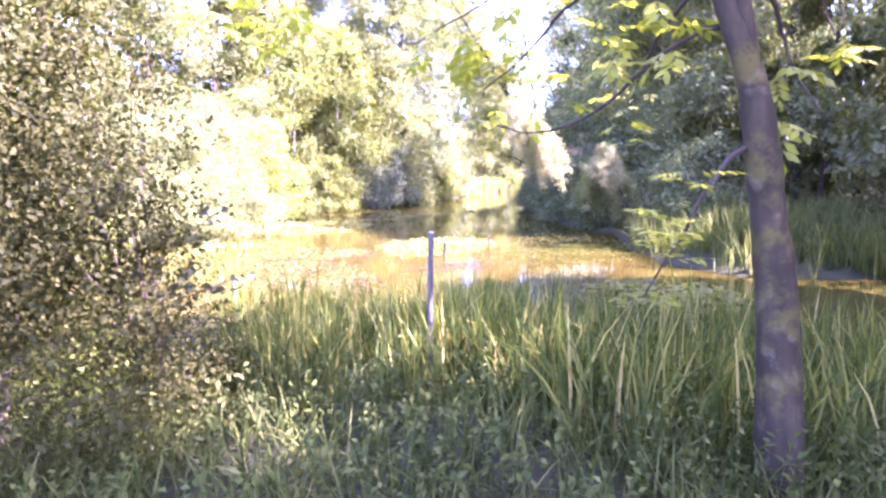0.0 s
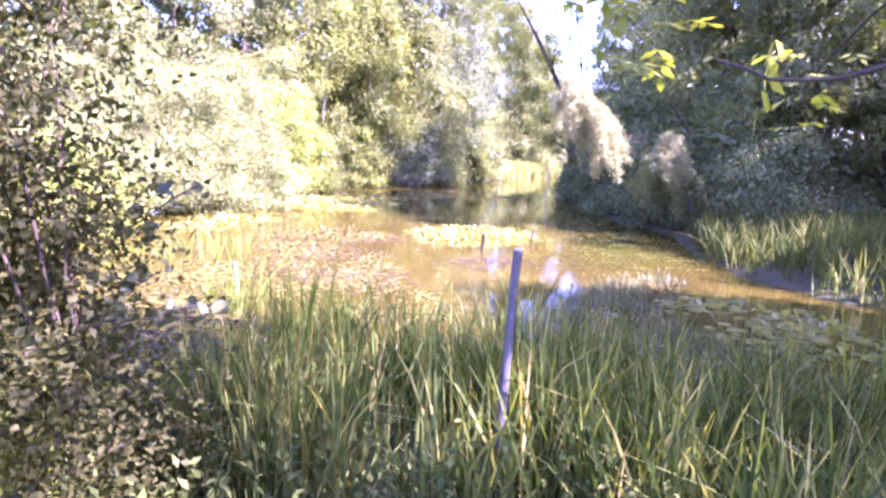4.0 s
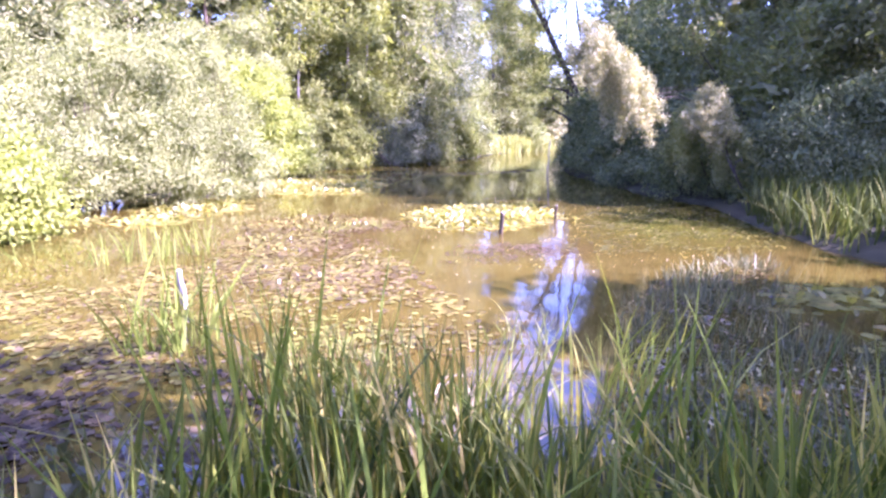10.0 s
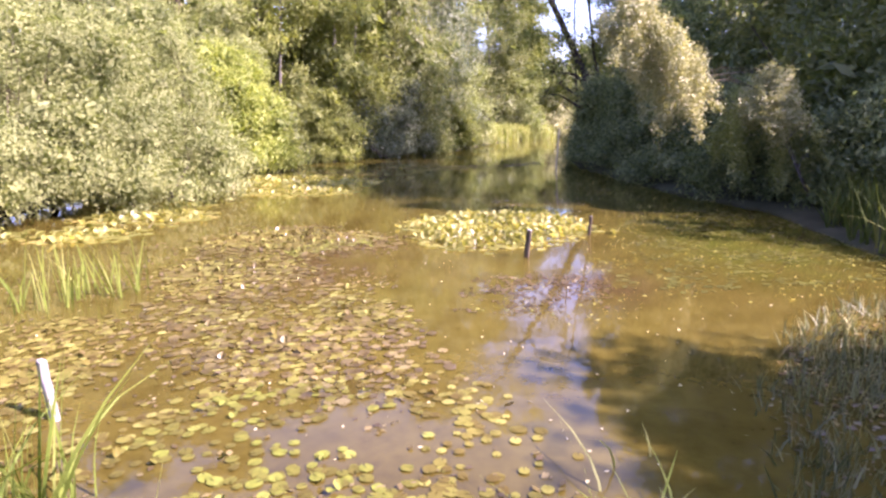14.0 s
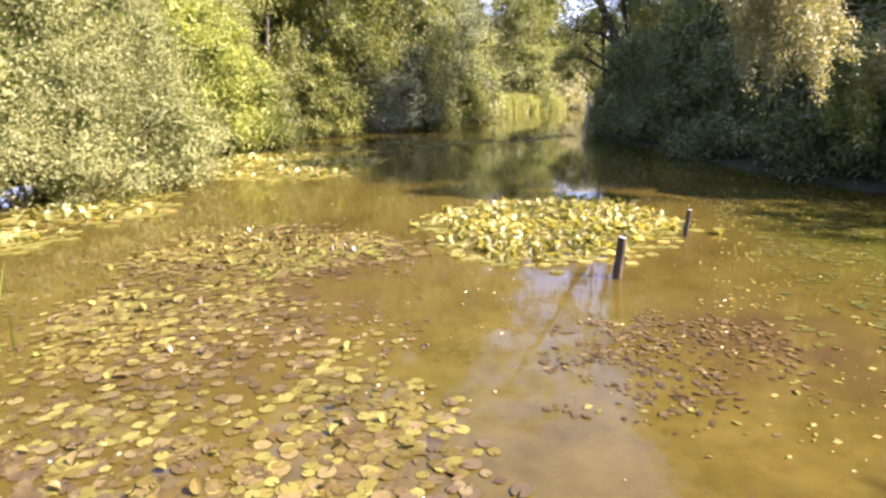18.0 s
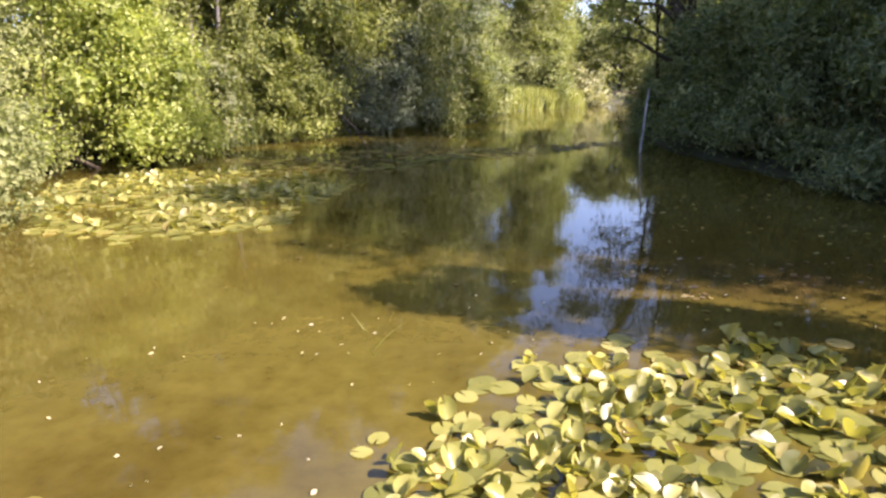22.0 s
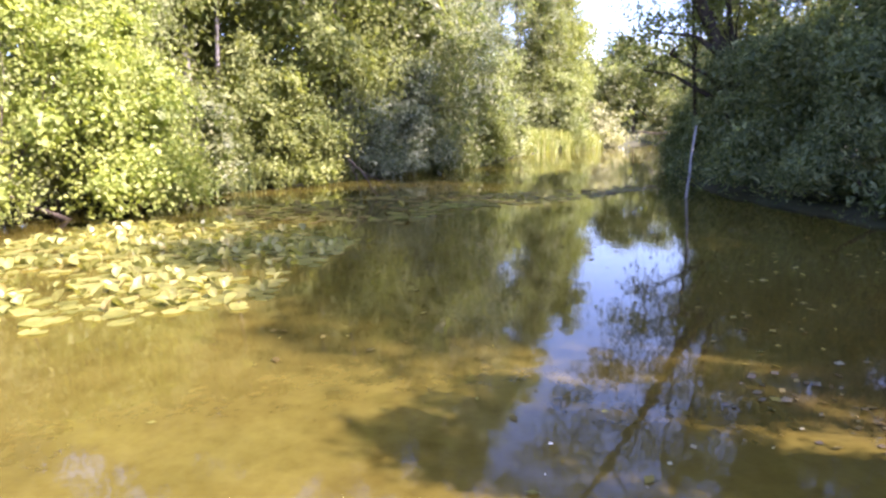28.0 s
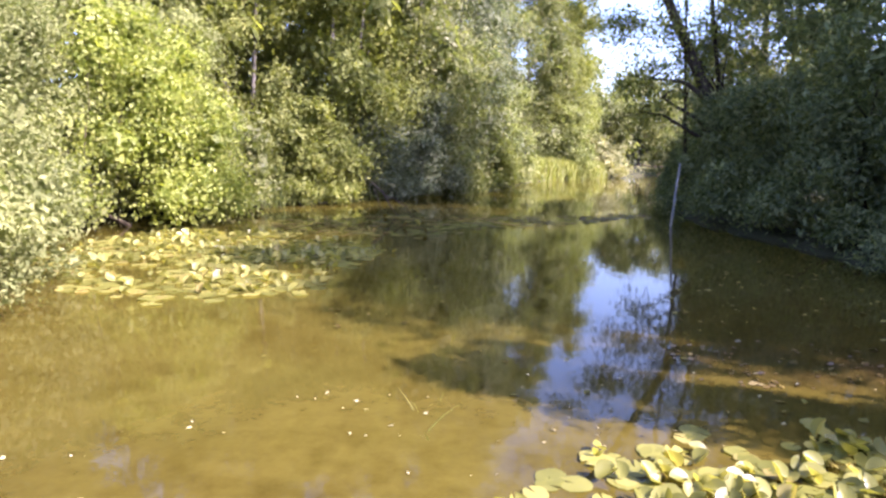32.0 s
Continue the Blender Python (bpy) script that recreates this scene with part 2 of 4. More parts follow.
def water_mat():
    m, nt, p = node_mat("pond_water", 0.035, 0.5)
    p.inputs["IOR"].default_value = 1.33
    big = noise_tex(nt, 0.22, 3.0)
    mid = noise_tex(nt, 1.7, 5.0, 0.62)
    col = ramp(nt, big, [(0.32, (0.059, 0.044, 0.008)), (0.55, (0.073, 0.059, 0.010)), (0.72, (0.057, 0.052, 0.009))])
    fine = ramp(nt, noise_tex(nt, 7.5, 5.0, 0.68), [(0.40, (1.06, 1.06, 1.06)), (0.56, (0.90, 0.88, 0.84)), (0.70, (0.70, 0.66, 0.58))])
    col = mixc(nt, 0.8, col, fine, 'MULTIPLY')
    weed = ramp(nt, mid, [(0.42, (1, 1, 1)), (0.62, (0.72, 0.70, 0.62)), (0.75, (0.52, 0.46, 0.42))])
    col = mixc(nt, 0.7, col, weed, 'MULTIPLY')
    tc = nt.nodes.new("ShaderNodeTexCoord")
    # submerged weed, sunken leaves and mud: place, size, colour
    for place, size, tone in (((3.0, 20.0, 0), (1.9, 3.4, 1), (0.050, 0.058, 0.006)), ((0.7, 17.3, 0), (0.9, 1.2, 1), (0.042, 0.025, 0.010)), ((0.2, 24.1, 0), (1.5, 0.7, 1), (0.045, 0.030, 0.010)), ((-3.2, 10.2, 0), (2.2, 1.5, 1), (0.030, 0.022, 0.012)), ((-2.9, 18.2, 0), (1.6, 2.6, 1), (0.055, 0.036, 0.012))):
        mp = nt.nodes.new("ShaderNodeMapping")
        mp.vector_type = 'TEXTURE'
        mp.inputs["Location"].default_value, mp.inputs["Scale"].default_value = place, size
        nt.links.new(tc.outputs["Object"], mp.inputs["Vector"])
        ln = nt.nodes.new("ShaderNodeVectorMath")
        ln.operation = 'LENGTH'
        nt.links.new(mp.outputs["Vector"], ln.inputs[0])
        near = ramp(nt, ln.outputs["Value"], [(0.25, (0.9, 0.9, 0.9)), (1.0, (0, 0, 0))])
        fac = mixc(nt, 1.0, near, ramp(nt, noise_tex(nt, 2.6, 4.0, 0.6), [(0.36, (0.25, 0.25, 0.25)), (0.6, (1, 1, 1))]), 'MULTIPLY')
        col = mixc(nt, fac, col, tone)
    nt.links.new(col, p.inputs["Base Color"])
    w = noise_tex(nt, 5.5, 2.0, 0.5, (1, 0.7, 1))
    bump(nt, p, w, 0.05, 0.03)
    return m


def soil_mat():
    m, nt, p = node_mat("bank_soil", 0.95, 0.15)
    f = noise_tex(nt, 2.2, 8.0, 0.65)
    f2 = noise_tex(nt, 0.35, 3.0)
    col = mixc(nt, f2, ramp(nt, f, [(0.3, (0.022, 0.018, 0.011)), (0.55, (0.050, 0.041, 0.022)), (0.8, (0.090, 0.078, 0.042))]), (0.04, 0.05, 0.018))
    nt.links.new(col, p.inputs["Base Color"])
    bump(nt, p, f, 0.8, 0.05)
    return m


M_WATER, M_SOIL = water_mat(), soil_mat()

# ---- mesh helpers ----
def quick_mesh(name, verts, faces, mat, smooth=False):
    """verts (n, 3) and faces (m, k), all with k corners."""
    me = bpy.data.meshes.new(name)
    v, f = np.asarray(verts, np.float32), np.asarray(faces, np.int32)
    me.vertices.add(len(v))
    me.vertices.foreach_set("co", v.ravel())
    me.loops.add(f.size)
    me.loops.foreach_set("vertex_index", f.ravel())
    me.polygons.add(len(f))
    me.polygons.foreach_set("loop_start", np.arange(0, f.size, f.shape[1], dtype=np.int32))
    if smooth:
        me.polygons.foreach_set("use_smooth", np.ones(len(f), bool))
    me.update(calc_edges=True)
    me.materials.append(mat)
    return me


def part(name, me, parent=None, label=""):
    ob = new(name, me)
    ob.parent = parent
    if label:
        tagged(ob, label)
    return ob


def thing(name, label, category, group="", at=(0, 0, 0)):
    ob = new(name)
    ob.location = at
    return tagged(ob, label, category, group)


def unit(v):
    return v / np.maximum(np.linalg.norm(v, axis=-1, keepdims=True), 1e-9)


def leaves(centres, outward, length, width, rng, droop=0.0, fold=0.25):
    """Kite-shaped, folded leaves: four corners and two faces each."""
    n = len(centres)
    d = unit(rng.normal(size=(n, 3)) + 0.5 * outward + np.array([0, 0, -droop]))
    up = unit(rng.normal(size=(n, 3)) * 0.42 + np.array([0, 0, 0.35]) + 0.9 * outward)
    side = unit(np.cross(d, up))
    nor = np.cross(side, d)
    s = rng.uniform(0.6, 1.25, (n, 1))
    L, W = length * s, width * s
    base = centres - d * L * 0.5
    mid = base + d * L * 0.45 + nor * W * fold
    v = np.stack([base, mid + side * W * 0.5, base + d * L, mid - side * W * 0.5], 1).reshape(-1, 3)
    i = np.arange(n)[:, None] * 4
    f = np.concatenate([i + [0, 1, 2], i + [0, 2, 3]], 0)
    return v, f


def broad_leaves(centres, outward, length, width, rng):
    """Rounded leaves with a short tip, cupped a little: a fan of eight faces each."""
    n = len(centres)
    d = unit(rng.normal(size=(n, 3)) * [1, 1, 0.5] + 0.3 * outward)
    up = unit(rng.normal(size=(n, 3)) * 0.4 + outward)
    side = unit(np.cross(d, up))
    nor = np.cross(side, d)
    s = rng.uniform(0.5, 1.25, (n, 1))
    rows = [centres]
    for x, y in ((-0.5, 0.05), (-0.42, 0.32), (-0.1, 0.5), (0.22, 0.36), (0.55, 0.0), (0.22, -0.36), (-0.1, -0.5), (-0.42, -0.32)):
        rows.append(centres + d * s * length * x + side * s * width * y + nor * s * width * (0.5 * abs(y) - 0.3 * max(0, x) ** 2 + rng.normal(size=(n, 1)) * 0.04))
    v = np.stack(rows, 1).reshape(-1, 3)
    i = np.arange(n)[:, None] * 9
    return v, np.concatenate([i + [0, 1 + k, 1 + (k + 1) % 8] for k in range(8)], 0)


def tube(points, radii, sides=8):
    pts = np.asarray(points, float)
    rad = np.asarray(radii, float)
    t = unit(np.gradient(pts, axis=0))
    ref = np.where(np.abs(t[:, 2:3]) > 0.9, np.array([[1.0, 0, 0]]), np.array([[0, 0, 1.0]]))
    a = unit(np.cross(t, ref))
    for k in range(1, len(a)):
        a[k] = a[k - 1] - t[k] * (a[k - 1] @ t[k])
    a = unit(a)
    b = np.cross(t, a)
    ang = np.linspace(0, 2 * np.pi, sides, endpoint=False)
    ring = np.cos(ang)[None, :, None] * a[:, None] + np.sin(ang)[None, :, None] * b[:, None]
    v = (pts[:, None] + ring * rad[:, None, None]).reshape(-1, 3)
    k, j = np.meshgrid(np.arange(len(pts) - 1), np.arange(sides), indexing="ij")
    j2 = (j + 1) % sides
    f = np.stack([k * sides + j, k * sides + j2, (k + 1) * sides + j2, (k + 1) * sides + j], -1).reshape(-1, 4)
    return v, f


def join(pairs):
    vs, fs, n = [], [], 0
    for v, f in pairs:
        vs.append(v)
        fs.append(f + n)
        n += len(v)
    return np.concatenate(vs), np.concatenate(fs)


def bend(a, b, sag, rng, n=6):
    """A wavering line from a to b that bows by sag."""
    a, b = np.asarray(a, float), np.asarray(b, float)
    t = np.linspace(0, 1, n)[:, None]
    p = a + (b - a) * t
    p[:, 2] += sag * np.sin(np.pi * t[:, 0])
    p[1:-1] += rng.normal(size=(n - 2, 3)) * 0.014 * np.linalg.norm(b - a)
    return p


def crown_points(blobs, clumps, per, spread, rng, hang=0.0):
    """Clumps of leaf places on and in a set of ellipsoids (x, y, z, rx, ry, rz)."""
    bl = np.asarray(blobs, float)
    wgt = bl[:, 3] * bl[:, 4] + bl[:, 3] * bl[:, 5] + bl[:, 4] * bl[:, 5]
    pick = rng.choice(len(bl), clumps, p=wgt / wgt.sum())
    d = unit(rng.normal(size=(clumps, 3)))
    r = rng.beta(5, 1.0, (clumps, 1)) * rng.uniform(0.86, 1.10, (clumps, 1))
    c = bl[pick, :3] + d * r * bl[pick, 3:]
    size = rng.uniform(0.6, 1.4, clumps) * spread
    k = np.repeat(np.arange(clumps), per)
    off = rng.normal(size=(len(k), 3)) * size[k][:, None] * np.array([1, 1, 0.7])
    if hang:
        off[:, 2] -= rng.exponential(hang, len(k)) * 0.6
    return c[k] + off, unit(d[k] + 0.45 * unit(off))


def plant(name, label, category, base, blobs, mat, clumps, per, spread, leaf, seed, bark=None, stems=((0, 0, 0, 0.12),), group="", hang=0.0, droop=0.2, floor=None, core=True):
    """A tree or bush: stems with limbs that reach into the crown, and a crown of single leaves.
    blobs are given from the base; stems: (dx, dy, lean, radius)."""
    rng = np.random.default_rng(seed)
    ob = thing(name, label, category, group, base)
    bl = np.asarray(blobs, float)
    bark = bark or M_BARK
    high = float((bl[:, 2] + bl[:, 5]).max())
    for sx, sy, lean, rad in stems:
        tip = bl[rng.integers(len(bl))] if lean is None else None
        end = np.array([sx * 1.4 + (lean or 0), sy * 1.4, high * 0.86]) if tip is None else tip[:3]
        line = bend((sx, sy, -0.4), end, 0.0, rng, 8)
        for _ in range(3):
            line[1:-1] = 0.25 * line[:-2] + 0.5 * line[1:-1] + 0.25 * line[2:]
        rr = rad * np.linspace(1.0, 0.22, 8)
        trunk = part("trunk", quick_mesh("trunk", *tube(line, rr, 9), bark, True), ob)
        near = bl[np.argsort(np.linalg.norm(bl[:, :2] - line[4, :2], axis=1))][:7]
        for b in near:
            k = int(np.clip(np.searchsorted(line[:, 2], b[2] - 0.35 * b[5]) - 1, 1, 6))
            limbs = [tube(bend(line[k], b[:3], 0.15, rng, 6), rr[k] * np.linspace(0.55, 0.14, 6), 6)]
            for _ in range(3):
                e = b[:3] + unit(rng.normal(size=3)) * b[3:] * 0.85
                limbs.append(tube(bend(b[:3], e, 0.1, rng, 4), rr[k] * np.linspace(0.22, 0.05, 4), 4))
            part("limb", quick_mesh("limb", *join(limbs), bark, True), trunk)
    c, o = crown_points(bl, clumps, per, spread, rng, hang)
    if floor is not None:
        keep = c[:, 2] > floor
        c, o = c[keep], o[keep]
    fine = leaves(c, o, leaf[0], leaf[1], rng, droop)
    n = int(70 * len(bl)) if core else 0
    pick = bl[rng.integers(len(bl), size=n)]
    d = unit(rng.normal(size=(n, 3)))
    ci = pick[:, :3] + d * pick[:, 3:] * rng.uniform(0.1, 0.62, (n, 1))
    if floor is not None:
        ci, d = ci[ci[:, 2] > floor + 0.2], d[ci[:, 2] > floor + 0.2]
    inner = leaves(ci, d, leaf[0] * 2.6, leaf[1] * 2.8, rng, droop)
    part("crown", quick_mesh("crown", *(join([fine, inner]) if core else fine), mat), ob)
    return ob


def blob_tree(h, r, low, n, seed, lean=(0, 0), conic=0.5):
    """Ellipsoids that fill a crown of height h and radius r from height low upwards."""
    rng = np.random.default_rng(seed)
    out = []
    for k in range(n):
        u = (k + 0.5) / n
        z = low + (h - low) * u
        rr = r * (1 - conic * u) * rng.uniform(0.75, 1.1)
        a = rng.uniform(0, 2 * math.pi)
        q = rr * math.sqrt(rng.uniform(0.05, 0.75))
        s = rng.uniform(0.26, 0.46) * rr + 0.25
        out.append((q * math.cos(a) + lean[0] * u, q * math.sin(a) + lean[1] * u, z, s, s, s * rng.uniform(0.7, 0.95)))
    return out


def blades(xy, z0, height, width, rng, lean=0.25, curve=0.35, seg=4):
    """Sword-shaped blades that rise from xy and bend over."""
    n = len(xy)
    h = height * rng.uniform(0.55, 1.2, n)
    a = rng.uniform(0, 2 * np.pi, n)
    out = np.stack([np.cos(a), np.sin(a), np.zeros(n)], 1)
    tw = rng.uniform(0, np.pi, n)
    side = np.stack([np.cos(tw), np.sin(tw), np.zeros(n)], 1)
    ln = np.abs(rng.normal(0, lean, n))
    cv = np.abs(rng.normal(0, curve, n)) ** 1.5
    vs = []
    prof = [1.0, 1.05, 0.9, 0.6, 0.05] if seg == 4 else [1.0, 0.85, 0.05]
    for k in range(seg + 1):
        u = k / seg
        c = np.stack([xy[:, 0], xy[:, 1], np.broadcast_to(z0, n)], 1) + out * (h * (ln * u + cv * u * u * u))[:, None]
        c[:, 2] += h * u * (1 - 0.35 * np.minimum(cv, 1.2) * u * u)
        w = (width * prof[k] * 0.5) * rng.uniform(0.9, 1.1, n)
        vs += [c - side * w[:, None], c + side * w[:, None]]
    v = np.stack(vs, 1).reshape(-1, 3)
    m = 2 * (seg + 1)
    i = np.arange(n)[:, None] * m
    f = np.concatenate([i + [2 * k, 2 * k + 1, 2 * k + 3, 2 * k + 2] for k in range(seg)], 0)
    return v, f


def inside(x, y, poly):
    p = np.asarray(poly, float)
    res = np.zeros(np.shape(x), bool)
    for (x1, y1), (x2, y2) in zip(p, np.roll(p, -1, 0)):
        hitx = (y1 > y) != (y2 > y)
        res ^= hitx & (x < (x2 - x1) * (y - y1) / (y2 - y1 + 1e-12) + x1)
    return res


def edge_distance(x, y, poly):
    p = np.asarray(poly, float)
    best = np.full(np.shape(x), 1e9)
    for a, b in zip(p, np.roll(p, -1, 0)):
        ab = b - a
        t = np.clip(((x - a[0]) * ab[0] + (y - a[1]) * ab[1]) / (ab @ ab), 0, 1)
        best = np.minimum(best, np.hypot(x - a[0] - t * ab[0], y - a[1] - t * ab[1]))
    return best


def scatter(poly, n, rng):
    p = np.asarray(poly, float)
    lo, hi = p.min(0), p.max(0)
    out = np.zeros((0, 2))
    while len(out) < n:
        q = rng.uniform(lo, hi, (n * 3, 2))
        out = np.concatenate([out, q[inside(q[:, 0], q[:, 1], p)]])
    return out[:n]


# ---- ground and water ----
SHORE = [(-0.6, 10.9), (0.8, 11.2), (2.2, 11.0), (5.0, 9.8), (8.4, 9.8), (9.5, 13.5), (8.2, 15.0), (5.6, 15.6), (4.6, 17.4), (4.4, 20.4), (4.5, 22.6),
         (3.9, 24.4), (3.2, 26.4), (2.7, 29.0), (2.2, 31.4), (1.7, 33.4), (1.6, 36.5), (1.9, 40.0), (2.6, 44.0), (3.2, 48.4), (6.0, 52.0), (13.0, 57.0), (14.0, 68.0), (6.0, 71.0), (2.6, 64.6),
         (0.8, 61.2), (-1.4, 58.4), (-2.8, 54.6), (-3.3, 51.0), (-3.7, 47.4), (-4.5, 44.4), (-6.2, 41.6), (-7.8, 38.6), (-9.6, 35.4), (-11.0, 33.2), (-11.0, 30.2), (-10.6, 27.6), (-11.2, 24.8), (-10.6, 20.6), (-9.6, 16.0),
         (-8.0, 12.2), (-4.9, 9.2), (-2.6, 8.6), (-1.2, 9.6)]


def ground_height(x, y):
    d = edge_distance(x, y, SHORE)
    wob = 0.10 * np.sin(1.3 * x + 0.7 * y) * np.cos(0.9 * y - 0.4 * x) + 0.05 * np.sin(3.1 * x - 2.3 * y)
    bank = 0.04 + 0.22 * (1 - np.exp(-d / 1.3)) + 0.02 * np.minimum(d, 25) + wob * np.minimum(d, 1)
    return np.where(inside(x, y, SHORE), -0.05 - 0.5 * (1 - np.exp(-d / 0.9)), bank)


axis_x = np.unique(np.concatenate([np.linspace(-1500, -40, 14), np.arange(-40, -14, 2.0), np.arange(-14, 14, 0.25), np.arange(14, 40, 2.0), np.linspace(40, 1500, 14)]))
axis_y = np.unique(np.concatenate([np.linspace(-1500, -20, 12), np.arange(-20, 0, 2.0), np.arange(0, 70, 0.3), np.arange(70, 100, 3.0), np.linspace(100, 1600, 14)]))
gx, gy = np.meshgrid(axis_x, axis_y)
gz = ground_height(gx, gy)
rows_n, cols_n = gx.shape
kk, jj = np.meshgrid(np.arange(rows_n - 1), np.arange(cols_n - 1), indexing="ij")
gf = np.stack([kk * cols_n + jj, kk * cols_n + jj + 1, (kk + 1) * cols_n + jj + 1, (kk + 1) * cols_n + jj], -1).reshape(-1, 4)
ground = part("ground", quick_mesh("ground", np.stack([gx, gy, gz], -1).reshape(-1, 3), gf, M_SOIL, True))
tagged(ground, "dark damp soil banks with litter round the pond", "ground", kind="structure")
wx, wy = np.meshgrid(np.linspace(-14, 16, 31), np.linspace(6, 74, 63))
k2, j2 = np.meshgrid(np.arange(62), np.arange(30), indexing="ij")
wf = np.stack([k2 * 31 + j2, k2 * 31 + j2 + 1, (k2 + 1) * 31 + j2 + 1, (k2 + 1) * 31 + j2], -1).reshape(-1, 4)
water = part("water", quick_mesh("water", np.stack([wx, wy, 0 * wx], -1).reshape(-1, 3), wf, M_WATER, True))
tagged(water, "still turbid ochre-brown pond water reflecting trees and sky", "water", kind="structure")

# ---- trees and bushes of the left bank ----
def bush_blobs(w, h, n, seed, low=0.3, deep=None):
    """Rounded lobes over a domed bush, some inside it and a skirt at the foot."""
    rng = np.random.default_rng(seed)
    deep = deep or w
    out = []
    for _ in range(int(n * 2.4)):
        a, u = rng.uniform(0, 2 * math.pi), rng.uniform(0.0, 1.0)
        q = math.sqrt(1 - u * u) * rng.uniform(0.62, 0.86)
        s = rng.uniform(0.15, 0.27)
        out.append((w * q * math.cos(a), deep * q * math.sin(a), h * (0.12 + 0.74 * u * rng.uniform(0.8, 1.08)), w * s, deep * s, (0.5 * w + 0.5 * deep) * s * rng.uniform(0.75, 1.05)))
    for _ in range(n // 2):
        a, q = rng.uniform(0, 2 * math.pi), rng.uniform(0, 0.4)
        out.append((w * q * math.cos(a), deep * q * math.sin(a), h * rng.uniform(0.25, 0.6), w * 0.4, deep * 0.4, h * 0.2))
    for k in range(max(6, n)):
        a = 2 * math.pi * k / max(6, n) + rng.uniform(-0.3, 0.3)
        out.append((w * 0.8 * math.cos(a), deep * 0.8 * math.sin(a), h * rng.uniform(0.04, 0.16), w * 0.22, deep * 0.22, h * 0.1))
    return out


MULTI = ((0.3, 0.2, None, 0.07), (-0.3, 0.1, None, 0.06), (0.1, -0.3, None, 0.06))
SALLOW = "grey-green sallow bush in full leaf overhanging the water's edge"
for k, (x, y, w, h) in enumerate([(-11.0, 19.6, 2.5, 4.2), (-10.5, 22.6, 2.7, 5.0), (-8.9, 23.7, 2.5, 4.9), (-12.2, 29.5, 2.4, 6.2)]):
    plant("sallow_bush", SALLOW, "bush", (x, y, 0.15), [b for b in bush_blobs(w, h, 16, 40 + k) if b[2] > 0.22], M_SALLOW, 1250, 52, 0.15, (0.074, 0.034), 60 + k, M_BARK, MULTI, "bushes on the bank", floor=-0.08)
plant("maple_bush", "bright yellow-green broad-leaved bush in full sun at the waterside", "bush", (-10.6, 30.9, 0.15), bush_blobs(2.6, 4.6, 15, 51), M_BRIGHT, 1350, 34, 0.2, (0.085, 0.062), 71, M_BARK, MULTI, "bushes on the bank", floor=-0.08)
plant("maple_bush", "small bright green bush in sunlight on the pond bank", "bush", (-8.9, 17.2, 0.1), bush_blobs(1.35, 2.2, 11, 52), M_BRIGHT, 620, 34, 0.18, (0.08, 0.058), 72, M_BARK, MULTI, "bushes on the bank", floor=-0.08)
plant("willow_bush", "tall olive-green willow bush with hanging yellowish twigs", "bush", (-12.4, 34.2, 0.3), bush_blobs(2.6, 7.4, 14, 53), M_SALLOW, 1000, 32, 0.17, (0.13, 0.05), 73, M_BARK, MULTI, "bushes on the bank", hang=0.3, floor=-0.1)
for k, (x, y, h, r) in enumerate([(-16.5, 19.0, 11.5, 3.8), (-16.0, 25.5, 12.0, 3.8), (-15.8, 31.8, 12.0, 3.6), (-15.5, 12.5, 8.5, 3.6), (-13.5, 7.0, 8.0, 3.2), (-9.0, 8.4, 7.0, 2.8), (-19.5, 36.0, 13.0, 4.4), (-19.0, 28.0, 12.0, 4.2), (-20.5, 22.0, 12.0, 4.2), (-14.8, 36.0, 15.0, 3.4)]):
    plant("broadleaf_tree", "green broad-leaved tree standing behind the bank bushes", "tree", (x, y, 0.3), blob_tree(h, r, 1.2, 34, 80 + k), M_MIXED, 800, 30, 0.24, (0.19, 0.10), 90 + k, M_BARK, ((0, 0, 0.2, 0.16),), "trees behind the pond")

# ---- middle of the far bank ----
for k, (x, y, h, r, low) in enumerate([(-12.4, 38.5, 12.5, 3.8, 0.8), (-9.6, 40.8, 10.5, 3.2, 0.8), (-7.2, 44.6, 14.5, 3.7, 0.9), (-6.4, 49.2, 16.5, 3.6, 0.9), (-6.4, 55.0, 18.0, 4.4, 2.0), (-3.4, 61.6, 17.0, 3.4, 2.2), (-1.2, 63.6, 12.0, 2.9, 2.4), (-8.2, 43.2, 9.0, 2.6, 0.6), (-15.5, 44.0, 13.5, 4.4, 1.0), (-10.6, 47.4, 15.5, 4.0, 1.0), (-14.6, 47.6, 16.5, 4.2, 1.0)]):
    plant("broadleaf_tree", "tall olive-green waterside tree with leaves down to the ground", "tree", (x, y, 0.25), blob_tree(h, r, low, int(30 + 2 * h), 100 + k, conic=0.35), (M_OLIVE, M_OLIVE, M_MIXED, M_GREYLEAF, M_MIXED, M_MIXED, M_OLIVE, M_OLIVE, M_MIXED, M_GREYLEAF, M_OLIVE)[k], int(46 * h + 160), 48, 0.27, (0.195, 0.07), 110 + k, M_BARKPALE, ((0, 0, 0.3, 0.15), (0.5, 0.3, 0.8, 0.09)), "trees behind the pond", floor=-0.1, hang=0.3, droop=0.6)
